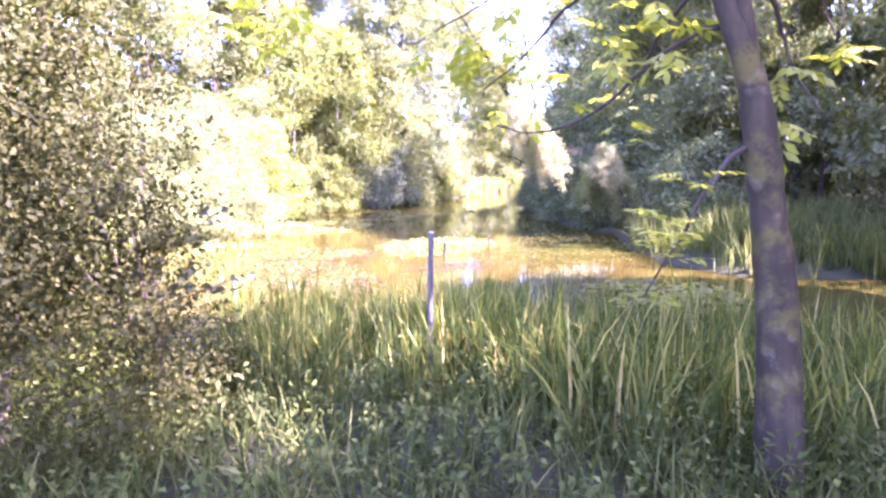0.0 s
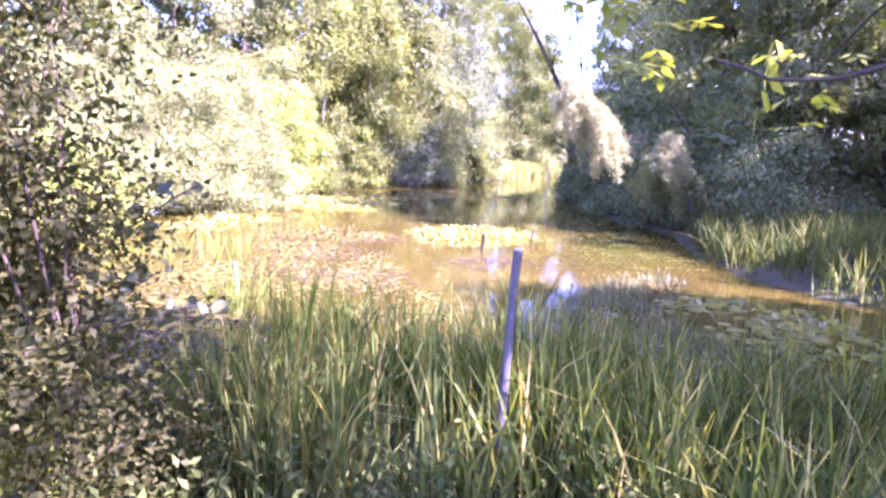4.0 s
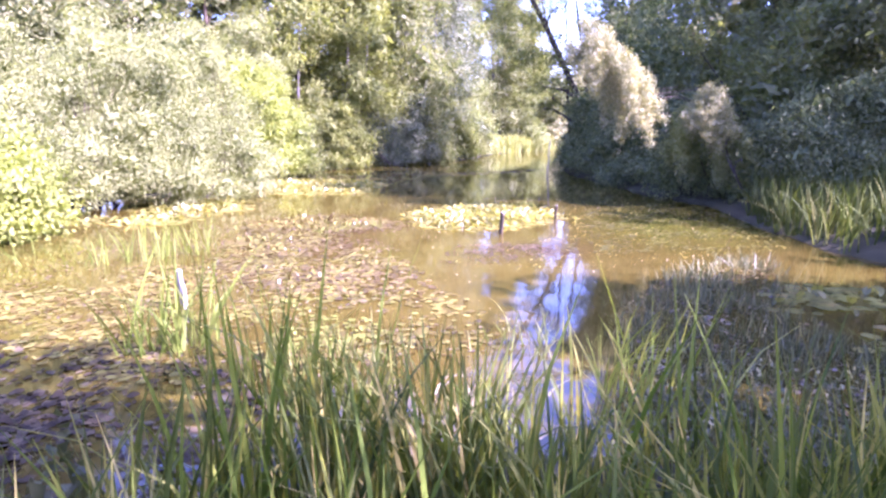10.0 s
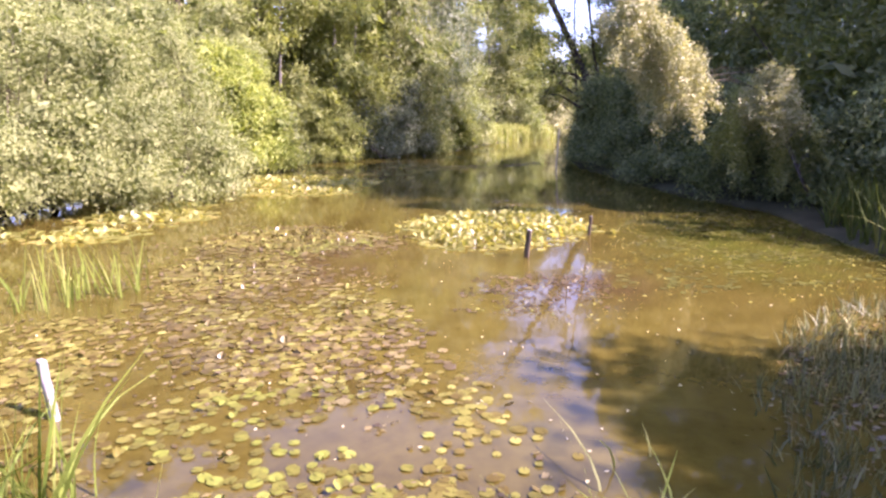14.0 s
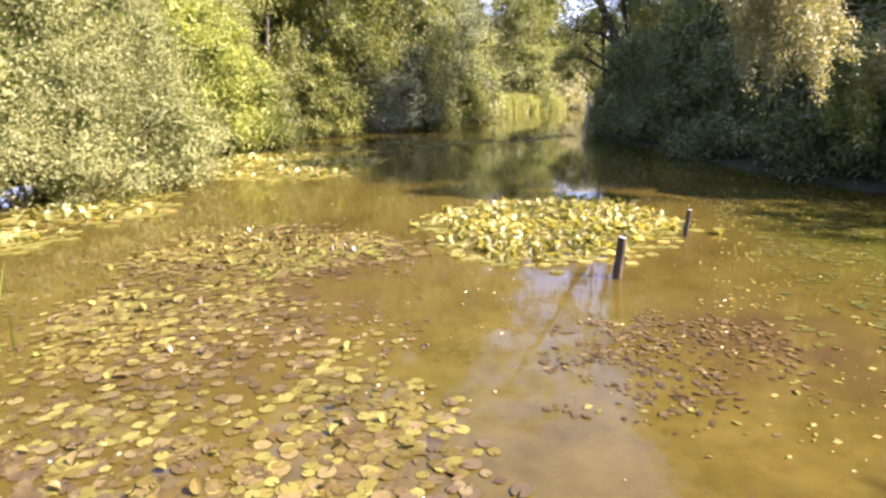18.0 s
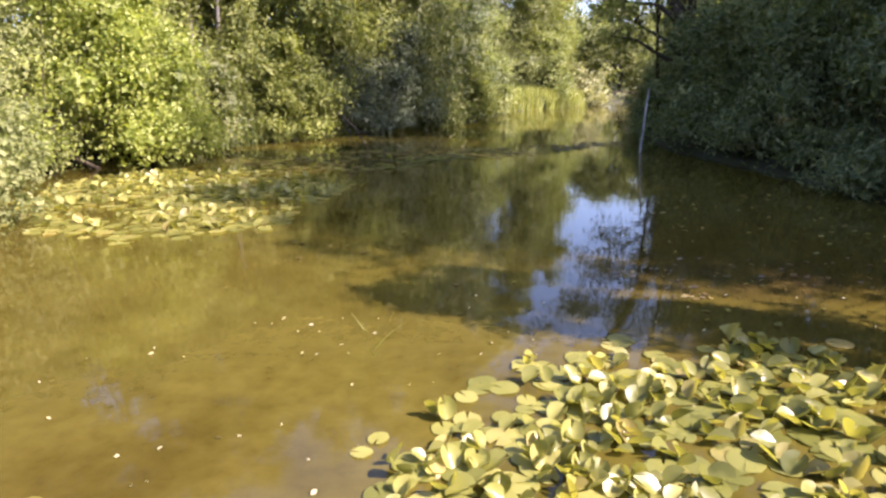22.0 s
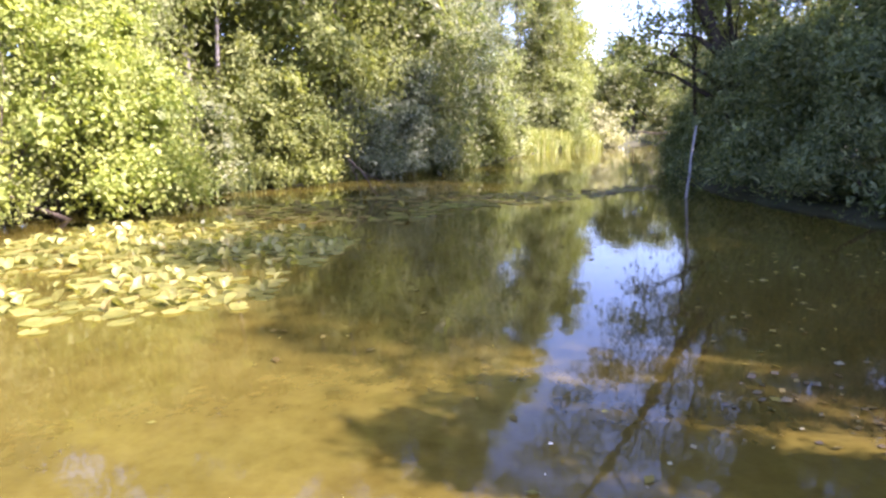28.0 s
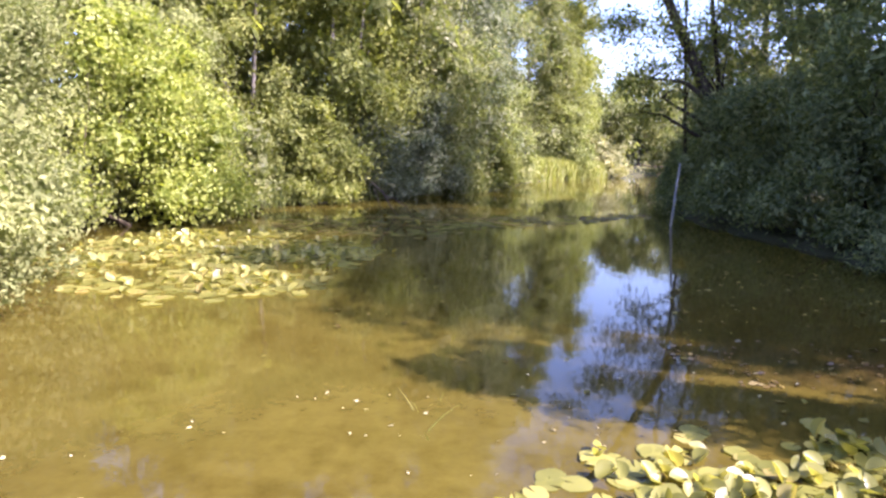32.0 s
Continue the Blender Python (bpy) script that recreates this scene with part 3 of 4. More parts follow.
for k, (x, y, w, h) in enumerate([(-11.0, 35.0, 2.0, 3.4), (-9.2, 37.6, 1.8, 3.2), (-7.4, 40.6, 1.8, 3.4), (-5.9, 44.0, 1.7, 3.0), (-4.9, 47.6, 1.7, 3.6), (-6.4, 42.2, 1.6, 4.4)]):
    plant("waterside_bush", "dark green bush with drooping twigs touching the water", "bush", (x, y, 0.1), bush_blobs(w, h, 10, 120 + k), (M_MIXED, M_OLIVE, M_GREYLEAF)[k % 3], 460, 34, 0.2, (0.13, 0.06), 130 + k, M_BARK, MULTI, "bushes on the bank", floor=-0.1)
plant("willow_bush", "yellow-green willow leaning out beside the pale reeds", "bush", (-4.7, 52.4, 0.2), bush_blobs(2.3, 6.8, 12, 141), M_SALLOW, 520, 34, 0.28, (0.17, 0.08), 142, M_BARK, MULTI, "bushes on the bank", floor=-0.1)
for k, (x, y, w, h) in enumerate([(1.5, 64.6, 2.3, 3.6), (-0.6, 61.8, 1.8, 5.8), (0.6, 67.5, 2.2, 6.6), (9.0, 73.0, 3.2, 4.0)]):
    plant("sallow_bush", "pale sunlit bush on the far shore beyond the channel", "bush", (x, y, 0.1), bush_blobs(w, h, 8, 150 + k), M_BIRCH if k in (0, 3) else M_SALLOW, 280, 30, 0.3, (0.22, 0.1), 155 + k, M_BARK, MULTI, "bushes on the far shore", floor=-0.1)
for k in range(13):
    x = -29 + 6.0 * k
    plant("broadleaf_tree", "distant green tree beyond the lake", "tree", (x, 84 + 5 * math.sin(2.1 * k), 0.4), blob_tree(7.0 + 2.5 * abs(math.sin(k * 1.7)), 4.6, 1.0, 11, 160 + k, conic=0.3), M_MIXED, 300, 30, 0.6, (0.42, 0.24), 170 + k, M_BARK, ((0, 0, 0.2, 0.2),), "distant trees")

# ---- right bank ----
# trees with y below 8 are out of view, added to shade the near bank
RIGHT = [(6.4, 30.5, 12.6, 3.9, 0.7), (9.9, 23.8, 13.4, 3.6, 0.8), (5.6, 36.6, 13.6, 3.4, 0.8), (12.4, 25.4, 10.5, 3.9, 0.9), (12.8, 19.2, 8.8, 3.4, 0.9), (14.0, 14.4, 7.5, 3.4, 1.0), (9.6, 11.2, 7.0, 2.5, 1.9), (13.0, 33.5, 13.5, 4.4, 1.6), (11.6, 41.0, 6.4, 3.4, 1.0), (17.0, 27.0, 10.5, 4.2, 1.6), (18.5, 20.0, 9.5, 4.0, 1.6), (8.1, 4.9, 6.1, 2.2, 1.2), (8.8, 7.8, 6.8, 2.3, 1.6), (7.2, 27.7, 14.0, 3.3, 0.8), (5.4, 42.5, 12.5, 3.0, 1.0), (7.6, 24.1, 11.4, 2.6, 0.8), (9.0, 3.2, 9.2, 2.1, 1.4)]
FRONT = (0, 1, 2, 8, 13, 14, 15)  # the trees that stand at the water; those behind or out of view carry fewer, larger leaves
for k, (x, y, h, r, low) in enumerate(RIGHT):
    clumps, per, leaf = (1250, 34, (0.17, 0.055)) if k in FRONT else (760, 26, (0.25, 0.081))
    plant("shady_tree", "dark green tree in its own shade along the pond bank", "tree", (x, y, 0.2), blob_tree(h, r, low, 44, 200 + k, conic=0.1 if k < 3 else 0.3), M_DARK if k in (0, 2, 7, 8) else M_MIXED, clumps, per, 0.2, leaf, 220 + k, M_BARK, ((0, 0, -0.4, 0.17), (0.4, -0.4, 0.5, 0.10)), "trees of the shady bank", floor=-0.1)
for k, (x, y, w, h) in enumerate([(3.7, 31.2, 1.9, 3.6), (3.1, 33.8, 1.9, 3.8), (4.3, 28.2, 1.9, 3.2), (2.9, 36.8, 1.7, 3.6), (5.0, 25.4, 1.7, 2.8), (6.8, 22.6, 2.0, 2.9), (3.3, 40.6, 1.7, 3.4), (4.2, 44.6, 1.8, 3.6)]):
    plant("shady_bush", "dark green bush hanging over the shaded water", "bush", (x, y, 0.1), bush_blobs(w, h, 11, 240 + k), M_DARK, 600, 42, 0.21, (0.112, 0.034), 250 + k, M_BARK, MULTI, "bushes of the shady bank", floor=-0.08)
AIRY = [(-4.2, 4.9), (-3.8, 4.45), (-3.5, 5.0), (-3.4, 4.0), (-3.1, 3.4), (-3.6, 3.3), (-2.8, 2.9), (-3.3, 2.55), (-2.4, 4.4), (-2.0, 3.65), (-2.9, 4.7), (-2.75, 3.8), (-2.6, 5.6), (-3.6, 5.9), (-2.9, 6.6), (-4.2, 6.4), (-3.4, 7.4), (-2.4, 7.2), (-1.6, 5.0), (-1.4, 6.2), (-1.2, 4.0), (-4.6, 7.6), (-3.0, 8.6), (-2.0, 8.4),
        (-4.9, 5.7), (-5.3, 6.6), (-4.9, 7.0), (-5.9, 7.4), (-5.3, 7.9), (-6.4, 8.3), (-5.7, 8.6), (-4.6, 8.7), (-6.9, 9.1), (-6.1, 9.5), (-5.0, 9.6), (-7.3, 10.0), (-6.4, 10.5), (-5.4, 10.7), (-4.2, 10.2), (-7.6, 11.2), (-6.4, 11.8), (-5.0, 12.0), (-3.6, 11.4), (-2.6, 10.0)]
plant("open_tree", "tall leaning tree with a thick dark trunk and thin airy crown", "tree", (3.9, 37.0, 0.2), [(x, 0.25 * math.sin(9 * x), z, 0.42 + 0.03 * z, 0.5, 0.34) for x, z in AIRY], M_OLIVE, 1050, 18, 0.21, (0.12, 0.05), 262, M_BARK, ((0, 0, -5.8, 0.2), (-1.9, 0.7, 0.2, 0.06), (-0.6, 0.4, -1.6, 0.09)), "trees of the shady bank", core=False, hang=0.1)
plant("shady_bush", "dark bough with brownish leaves arching over the narrow channel", "bush", (5.2, 48.6, 0.1), [(-4.4, 0, 2.7, 0.45, 0.5, 0.35), (-4.0, 0.1, 2.2, 0.4, 0.5, 0.3), (-4.1, 0, 3.2, 0.5, 0.5, 0.35), (-3.4, 0, 3.5, 0.5, 0.5, 0.4), (-2.8, 0, 3.1, 0.5, 0.5, 0.4), (-2.0, 0, 3.4, 0.7, 0.6, 0.5), (-3.5, -0.2, 2.75, 0.4, 0.4, 0.28), (-3.0, -0.2, 2.6, 0.45, 0.4, 0.3), (-2.5, -0.2, 2.4, 0.5, 0.4, 0.4), (-2.2, -0.2, 1.5, 0.55, 0.5, 0.5), (-1.6, 0, 2.0, 0.7, 0.6, 0.6), (-1.0, 0, 1.3, 0.8, 0.7, 0.7), (-0.3, 0, 2.2, 0.9, 0.8, 0.8), (-1.8, 0, 0.8, 0.5, 0.5, 0.35)], M_MIXED, 640, 26, 0.17, (0.11, 0.06), 266, M_BARK, MULTI, "bushes of the shady bank")
def hanging_sprays(rows, y, n, seed, deep=0.35):
    """Strands of small leafy lobes that hang from an arching bough: rows of x, top and lowest tip along it."""
    rng = np.random.default_rng(seed)
    xs, tops, tips = np.array(rows, float).T
    out = []
    for k in range(n):
        x = xs[0] + (xs[-1] - xs[0]) * (k + rng.uniform(0, 1)) / n
        z, tip = np.interp(x, xs, tops) - rng.exponential(0.28), np.interp(x, xs, tips)
        low = z - (z - tip) * (rng.uniform(0.4, 0.85) if k % 4 else rng.uniform(0.95, 1.2))
        yy, drift = y + rng.normal() * deep, 0.25 + rng.normal() * 0.2
        while z > low:
            s = rng.uniform(0.05, 0.12) * (0.6 + 0.4 * (z - low))
            out.append((x, yy, z, s, s, s * 1.4))
            x += drift * s
            z -= s * rng.uniform(1.0, 2.0)
    return out


BIRCH = [(-6.3, 3.5, 3.0), (-6.0, 3.75, 2.3), (-5.7, 3.7, 1.8), (-5.4, 3.4, 1.6), (-5.05, 3.0, 1.25), (-4.7, 2.7, 1.6), (-4.35, 2.2, 1.8)]
plant("birch_tree", "birch with a sunlit yellowish weeping branch over the pond", "tree", (7.4, 24.6, 0.3), hanging_sprays(BIRCH, -2.4, 52, 5), M_BIRCH, 1700, 24, 0.055, (0.046, 0.028), 271, M_BARK, ((0, 0, -3.0, 0.045),), "trees of the shady bank", hang=0.10, droop=0.9, core=False)
WILLOW = [(-2.1, 1.3, 0.9), (-1.8, 1.95, 0.85), (-1.45, 2.3, 0.75), (-1.1, 2.35, 0.7), (-0.7, 1.9, 0.8), (-0.2, 1.3, 0.8)]
plant("leaning_willow", "small grey-leaved willow leaning out over the water from the bank", "tree", (5.45, 23.0, 0.1), hanging_sprays(WILLOW, 0.1, 40, 6, 0.4), M_SALLOW, 900, 15, 0.075, (0.07, 0.026), 281, M_BARKPALE, ((0, 0, None, 0.035),), "trees of the shady bank", hang=0.10, droop=0.6, core=False)
# lit top of the willow as a second plant, sunlight put into pale leaves
WILLOW_LIT = [(-1.75, 1.9, 1.75), (-1.5, 2.35, 1.55), (-1.25, 2.6, 1.2), (-1.0, 2.35, 1.3), (-0.7, 1.9, 1.5)]
plant("lit_willow_top", "added pale drooping sprays for the sunlit top of the leaning willow", "tree", (5.35, 22.7, 0.1), hanging_sprays(WILLOW_LIT, -0.25, 44, 7, 0.2), M_BIRCH, 800, 20, 0.05, (0.045, 0.028), 282, M_BARK, ((0, 0, -1.2, 0.02),), "trees of the shady bank", hang=0.08, droop=0.9, core=False)

# ---- dead wood at the water ----
def dead_branch(label, lines, r0):
    rng = np.random.default_rng(int(1000 * r0) + len(lines))
    start = np.array(lines[0][0])
    ob = thing("dead_branch", label, "branch", "dead wood", start)
    for k, (a, b, sag) in enumerate(lines):
        q = bend(np.array(a) - start, np.array(b) - start, sag, rng, 9)
        part("stem" if k == 0 else "side_branch", quick_mesh("stem", *tube(q, r0 * np.linspace(1.0, 0.3, 9) / (1 + 0.6 * k), 8), M_BARK, True), ob)


dead_branch("fallen grey branch lying out of the bank into the water", [((-6.3, 34.6, 0.8), (-5.4, 33.9, -0.05), 0.08), ((-5.9, 34.3, 0.5), (-5.1, 34.2, 0.0), 0.1), ((-6.2, 34.5, 0.65), (-5.8, 33.8, 0.0), 0.1)], 0.028)
dead_branch("dark bare root arching down into the channel", [((4.4, 48.2, 0.6), (1.9, 47.6, 1.1), 0.2), ((2.9, 47.9, 0.95), (3.3, 47.4, -0.05), 0.35), ((3.3, 48.0, 0.85), (2.2, 46.6, -0.05), 0.3)], 0.06)

# ---- near bank ----
plant("near_shrub", "large leafy shrub with small leaves on the near bank", "bush", (-1.78, 7.6, 0.2), bush_blobs(1.6, 4.9, 18, 301, deep=1.5), M_FGLEAF, 1600, 40, 0.15, (0.052, 0.030), 302, M_BARK, MULTI, "bushes on the near bank", floor=-0.1, core=False)
plant("near_shrub", "large leafy shrub with small leaves on the near bank", "bush", (-4.8, 7.4, 0.2), bush_blobs(2.2, 6.2, 16, 303), M_FGLEAF, 560, 36, 0.24, (0.11, 0.06), 304, M_BARK, MULTI, "bushes on the near bank", floor=-0.1)


def pinnate(tips, ways, rng, size=0.24):
    """Compound leaves: a stalk with four pairs of leaflets and one at its end."""
    vs, n = [], len(tips)
    side = unit(np.cross(ways, np.array([0, 0, 1.0])) + 1e-6)
    up = np.cross(side, ways)
    s = size * rng.uniform(0.7, 1.2, (n, 1))
    for k in range(9):
        u, sg = (0.25 + 0.19 * (k // 2), (1, -1)[k % 2]) if k < 8 else (1.0, 0)
        b = tips + ways * s * u
        d = unit(ways * (0.6 if sg else 1) + side * sg * 0.8 - up * 0.25 + rng.normal(size=(n, 3)) * 0.12)
        w = unit(np.cross(d, up + rng.normal(size=(n, 3)) * 0.2)) * s * 0.085
        m = b + d * s * 0.2
        vs.append(np.stack([b, m + w, b + d * s * 0.42, m - w], 1))
    v = np.concatenate(vs, 0).reshape(-1, 3)
    i = np.arange(9 * n)[:, None] * 4
    return v, np.concatenate([i + [0, 1, 2], i + [0, 2, 3]], 0)


def ash_tree():
    rng = np.random.default_rng(77)
    GROW, MOVE = 1.435, np.array([-0.80, -1.847, -0.62])
    base = np.array([3.22, 7.05, 0.3])
    ob = thing("ash_tree", "young ash with a bent knotty trunk and hanging feathery leaves", "tree", "", base)
    line = np.array([(2.83, 6.2, -0.1), (2.814, 6.2, 0.4), (2.80, 6.2, 0.75), (2.783, 6.2, 1.25), (2.765, 6.2, 1.5), (2.745, 6.2, 1.62), (2.726, 6.2, 1.78), (2.715, 6.2, 1.88), (2.70, 6.2, 1.98), (2.678, 6.2, 2.12), (2.638, 6.2, 2.25), (2.58, 6.2, 2.40), (2.42, 6.3, 3.0), (2.2, 6.4, 4.2), (2.1, 6.5, 5.4)]) * GROW + MOVE - base
    rad = np.array([0.095, 0.084, 0.078, 0.072, 0.066, 0.061, 0.055, 0.058, 0.053, 0.050, 0.040, 0.034, 0.030, 0.022, 0.012]) * GROW
    tt = np.linspace(0, len(line) - 1, 57)
    fine = np.stack([np.interp(tt, np.arange(len(line)), line[:, k]) for k in range(3)] + [np.interp(tt, np.arange(len(line)), rad)], 1)
    fine[1:-1] = 0.25 * fine[:-2] + 0.5 * fine[1:-1] + 0.25 * fine[2:]
    knots = 1 + 0.10 * np.maximum(0, np.sin(3.1 * tt + 0.6)) ** 6
    v, f = tube(fine[:, :3], fine[:, 3] * knots, 20)
    part("trunk", quick_mesh("trunk", v + rng.normal(size=v.shape) * 0.0012, f, M_TRUNK, True), ob)
    stem = np.array([(2.688, 6.21, 2.06), (2.672, 6.21, 2.16), (2.656, 6.2, 2.25), (2.633, 6.2, 2.40), (2.66, 6.25, 2.8), (2.85, 6.3, 3.8), (3.0, 6.4, 4.8)]) * GROW + MOVE - base
    part("second_stem", quick_mesh("second_stem", *tube(stem, np.array([0.038, 0.036, 0.034, 0.031, 0.028, 0.02, 0.01]) * GROW, 12), M_TRUNK, True), ob)
    boughs = [[(2.579, 6.25, 2.34), (2.52, 6.35, 2.346), (2.418, 6.4, 2.282), (2.306, 6.45, 2.19), (2.186, 6.5, 2.085), (2.03, 6.5, 2.03), (1.90, 6.5, 2.02), (1.80, 6.5, 2.06)],
              [(2.50, 6.25, 2.7), (2.25, 6.5, 2.62), (2.07, 6.6, 2.51), (1.97, 6.7, 2.41), (1.87, 6.7, 2.32), (1.72, 6.9, 2.25)],
              [(2.50, 6.25, 2.7), (2.1, 6.6, 2.75), (1.7, 6.9, 2.62), (1.4, 7.0, 2.5)],
              [(2.65, 6.2, 2.55), (2.776, 6.3, 2.415), (2.837, 6.4, 2.32), (2.891, 6.4, 2.18), (2.973, 6.4, 2.05)],
              [(2.669, 6.2, 1.93), (2.592, 6.151, 1.909), (2.509, 6.095, 1.798), (2.439, 6.151, 1.631), (2.397, 6.305, 1.491), (2.369, 6.465, 1.352)],
              [(2.544, 6.27, 2.523), (2.544, 7.001, 2.488), (2.564, 7.698, 2.397), (2.585, 8.2, 2.258)],
              [(2.45, 6.3, 3.0), (1.7, 6.6, 2.95), (1.1, 6.8, 2.8), (0.6, 6.8, 2.62)],
              [(2.66, 6.25, 2.8), (2.9, 6.4, 2.6), (3.1, 6.6, 2.35)]]
    for p in boughs:
        p = np.array(p) * GROW + MOVE - base
        t = np.linspace(0, len(p) - 1, 16)
        q = np.stack([np.interp(t, np.arange(len(p)), p[:, k]) for k in range(3)], 1)
        q[1:-1] = 0.25 * q[:-2] + 0.5 * q[1:-1] + 0.25 * q[2:] + rng.normal(size=(14, 3)) * 0.004
        part("bough", quick_mesh("bough", *tube(q, np.linspace(0.015, 0.004, 16), 7), M_BARK, True), ob)
    # tufts of leaves: place, number, spread
    tufts = [((2.254, 6.4, 2.40), 9, 0.06), ((2.585, 8.2, 2.202), 12, 0.09), ((2.418, 6.4, 2.27), 3, 0.05), ((2.04, 6.6, 2.26), 7, 0.06), ((2.80, 6.3, 2.06), 4, 0.03), ((2.238, 6.5, 2.33), 5, 0.05), ((2.45, 6.3, 2.39), 5, 0.04),
             ((1.70, 6.9, 2.49), 12, 0.09), ((1.55, 7.0, 2.42), 12, 0.10), ((1.74, 7.0, 2.28), 10, 0.08), ((1.60, 7.0, 2.22), 6, 0.06), ((0.66, 6.8, 2.63), 7, 0.06), ((0.85, 6.8, 2.63), 5, 0.05), ((0.49, 6.8, 2.66), 5, 0.05), ((0.735, 6.8, 2.54), 4, 0.04), ((2.81, 6.4, 2.22), 3, 0.03), ((3.09, 6.6, 2.31), 5, 0.05), ((2.1, 6.6, 2.52), 8, 0.10), ((1.9, 6.7, 2.45), 6, 0.07)]
    tips, ways = [], []
    for c, n, s in tufts:
        for _ in range(n):
            tips.append(np.array(c) * GROW + MOVE - base + rng.normal(size=3) * s * GROW)
            ways.append((rng.normal() * 0.8, rng.normal() * 0.8, -0.3 + rng.normal() * 0.3))
    for c, w in zip(tips, ways):
        part("compound_leaf", quick_mesh("compound_leaf", *pinnate(np.array([c]), unit(np.array([w])), rng, 0.23), M_ASH), ob)
    for c, n in [((2.439, 6.054, 1.847), 5), ((2.383, 6.109, 1.714), 7), ((2.341, 5.991, 1.659), 7), ((2.411, 6.249, 1.561), 5), ((2.369, 6.479, 1.345), 8)]:
        tips, ways = [], []
        for k in range(n):
            a = 2 * math.pi * (k + rng.uniform(-0.3, 0.3)) / n
            tips.append(np.array(c) * GROW + MOVE - base + rng.normal(size=3) * 0.02)
            ways.append((math.cos(a), math.sin(a), 0.05 + rng.normal() * 0.15))
        for c, w in zip(tips, ways):
            part("compound_leaf", quick_mesh("compound_leaf", *pinnate(np.array([c]), unit(np.array([w])), rng, 0.17), M_ASH), ob)
    bl = [(q[0] + 0.1, q[1] + 1.2, *q[2:]) for q in blob_tree(7.2, 1.7, 4.5, 16, 78, lean=(-0.4, 0.4))]
    # two more lobes overhead, out of view, added to shade the near weeds
    bl += [(-0.4, -0.9, 4.4, 0.8, 0.7, 0.5), (0.2, -2.2, 4.8, 0.8, 0.7, 0.5)]
    c, o = crown_points(bl, 520, 8, 0.28, rng)
    part("crown", quick_mesh("crown", *pinnate(c, unit(o + np.array([0, 0, -0.3])), rng), M_ASH), ob)


ash_tree()


M_BIGLEAF = leaf_mat("broad_leaf", [(0.0, (0.061, 0.073, 0.027)), (0.6, (0.113, 0.122, 0.05)), (1.0, (0.174, 0.179, 0.078))], (1.2, 1.3, 0.6), 0.3, 0.5, 0.3)


def twig_branch():
    rng = np.random.default_rng(91)
    base = np.array([-1.8, 8.5, 0.2])
    ob = thing("leafy_branch", "bluish-green broad-leaved shoots reaching out from the near shrub", "branch", "", base)
    for a0, b0, n in [((-1.9, 8.4, 0.6), (-0.6, 8.8, 1.83), 40), ((-1.6, 8.1, 0.7), (-0.1, 8.1, 1.36), 30), ((-1.7, 8.5, 0.5), (-0.7, 8.6, 1.38), 22), ((-1.7, 8.6, 0.4), (-1.5, 9.3, 1.2), 12)]:
        q = bend(np.array(a0) - base, np.array(b0) - base, 0.1, rng, 10)
        part("stem", quick_mesh("stem", *tube(q, np.linspace(0.012, 0.004, 10), 6), M_BARK, True), ob)
        c = q[np.minimum(9, 2 + np.arange(n) * 8 // n)] + rng.normal(size=(n, 3)) * 0.04
        part("leaves", quick_mesh("leaves", *broad_leaves(c, np.tile([0.3, -0.3, 0.8], (n, 1)), 0.10, 0.078, rng), M_BIGLEAF), ob)


twig_branch()

# ---- reeds ----
REEDBED = [(-0.7, 8.7), (0.3, 8.2), (1.5, 8.1), (2.2, 7.4), (4.0, 7.2), (6.0, 7.6), (8.5, 8.2), (8.2, 8.8), (5.2, 9.1), (4.2, 9.7), (3.2, 10.4), (1.8, 10.2), (0.9, 10.45), (-0.4, 10.9), (-1.1, 10.1)]


def reed_stuff(name, label, poly, n, h, w, mat, seed, lean=0.2, curve=0.3, z=None, tuft=5, spread=0.06, category="reeds", gather=1.0):
    r = np.random.default_rng(seed)
    q = scatter(poly, 2 * (n // tuft), r)
    dens = np.array([noise.noise(Vector((x * 1.1, y * 1.1, seed))) for x, y in q])
    q = q[np.argsort(-dens * gather + r.normal(size=len(q)) * 0.28)][:n // tuft]
    q = np.repeat(q, tuft, 0) + r.normal(size=(len(q) * tuft, 2)) * spread
    z0 = np.maximum(ground_height(q[:, 0], q[:, 1]), -0.12) - 0.03 if z is None else z
    ob = part(name, quick_mesh(name, *blades(q, z0, h, w, r, lean, curve), mat))
    return tagged(ob, label, category, kind="stuff")


reed_stuff("iris_bed", "dense green bed of sword-leaved iris on the near bank", REEDBED, 7000, 0.82, 0.019, M_REED, 11, 0.22, 0.34, tuft=8, gather=1.4)
reed_stuff("pale_iris_blades", "pale dry and yellowing iris blades among the green ones", REEDBED, 620, 0.78, 0.017, M_REEDLIT, 21, 0.3, 0.3, tuft=2)
reed_stuff("bank_iris", "tall green iris reeds on the shady bank", [(4.5, 18.6), (4.8, 17.2), (5.7, 15.4), (8.6, 14.8), (10.5, 18), (9, 22), (5.6, 22.4), (4.5, 20.8)], 4200, 0.85, 0.026, M_NEARGRASS, 12, 0.25, 0.4)
reed_stuff("pale_reeds", "sunlit yellow-green reeds on the far shore", [(-2.9, 54.2), (-1.4, 57.8), (0.9, 60.6), (2.2, 63.2), (0.2, 63.4), (-2.4, 60.4), (-3.8, 56.4)], 4200, 1.15, 0.055, M_PALEREED, 13)
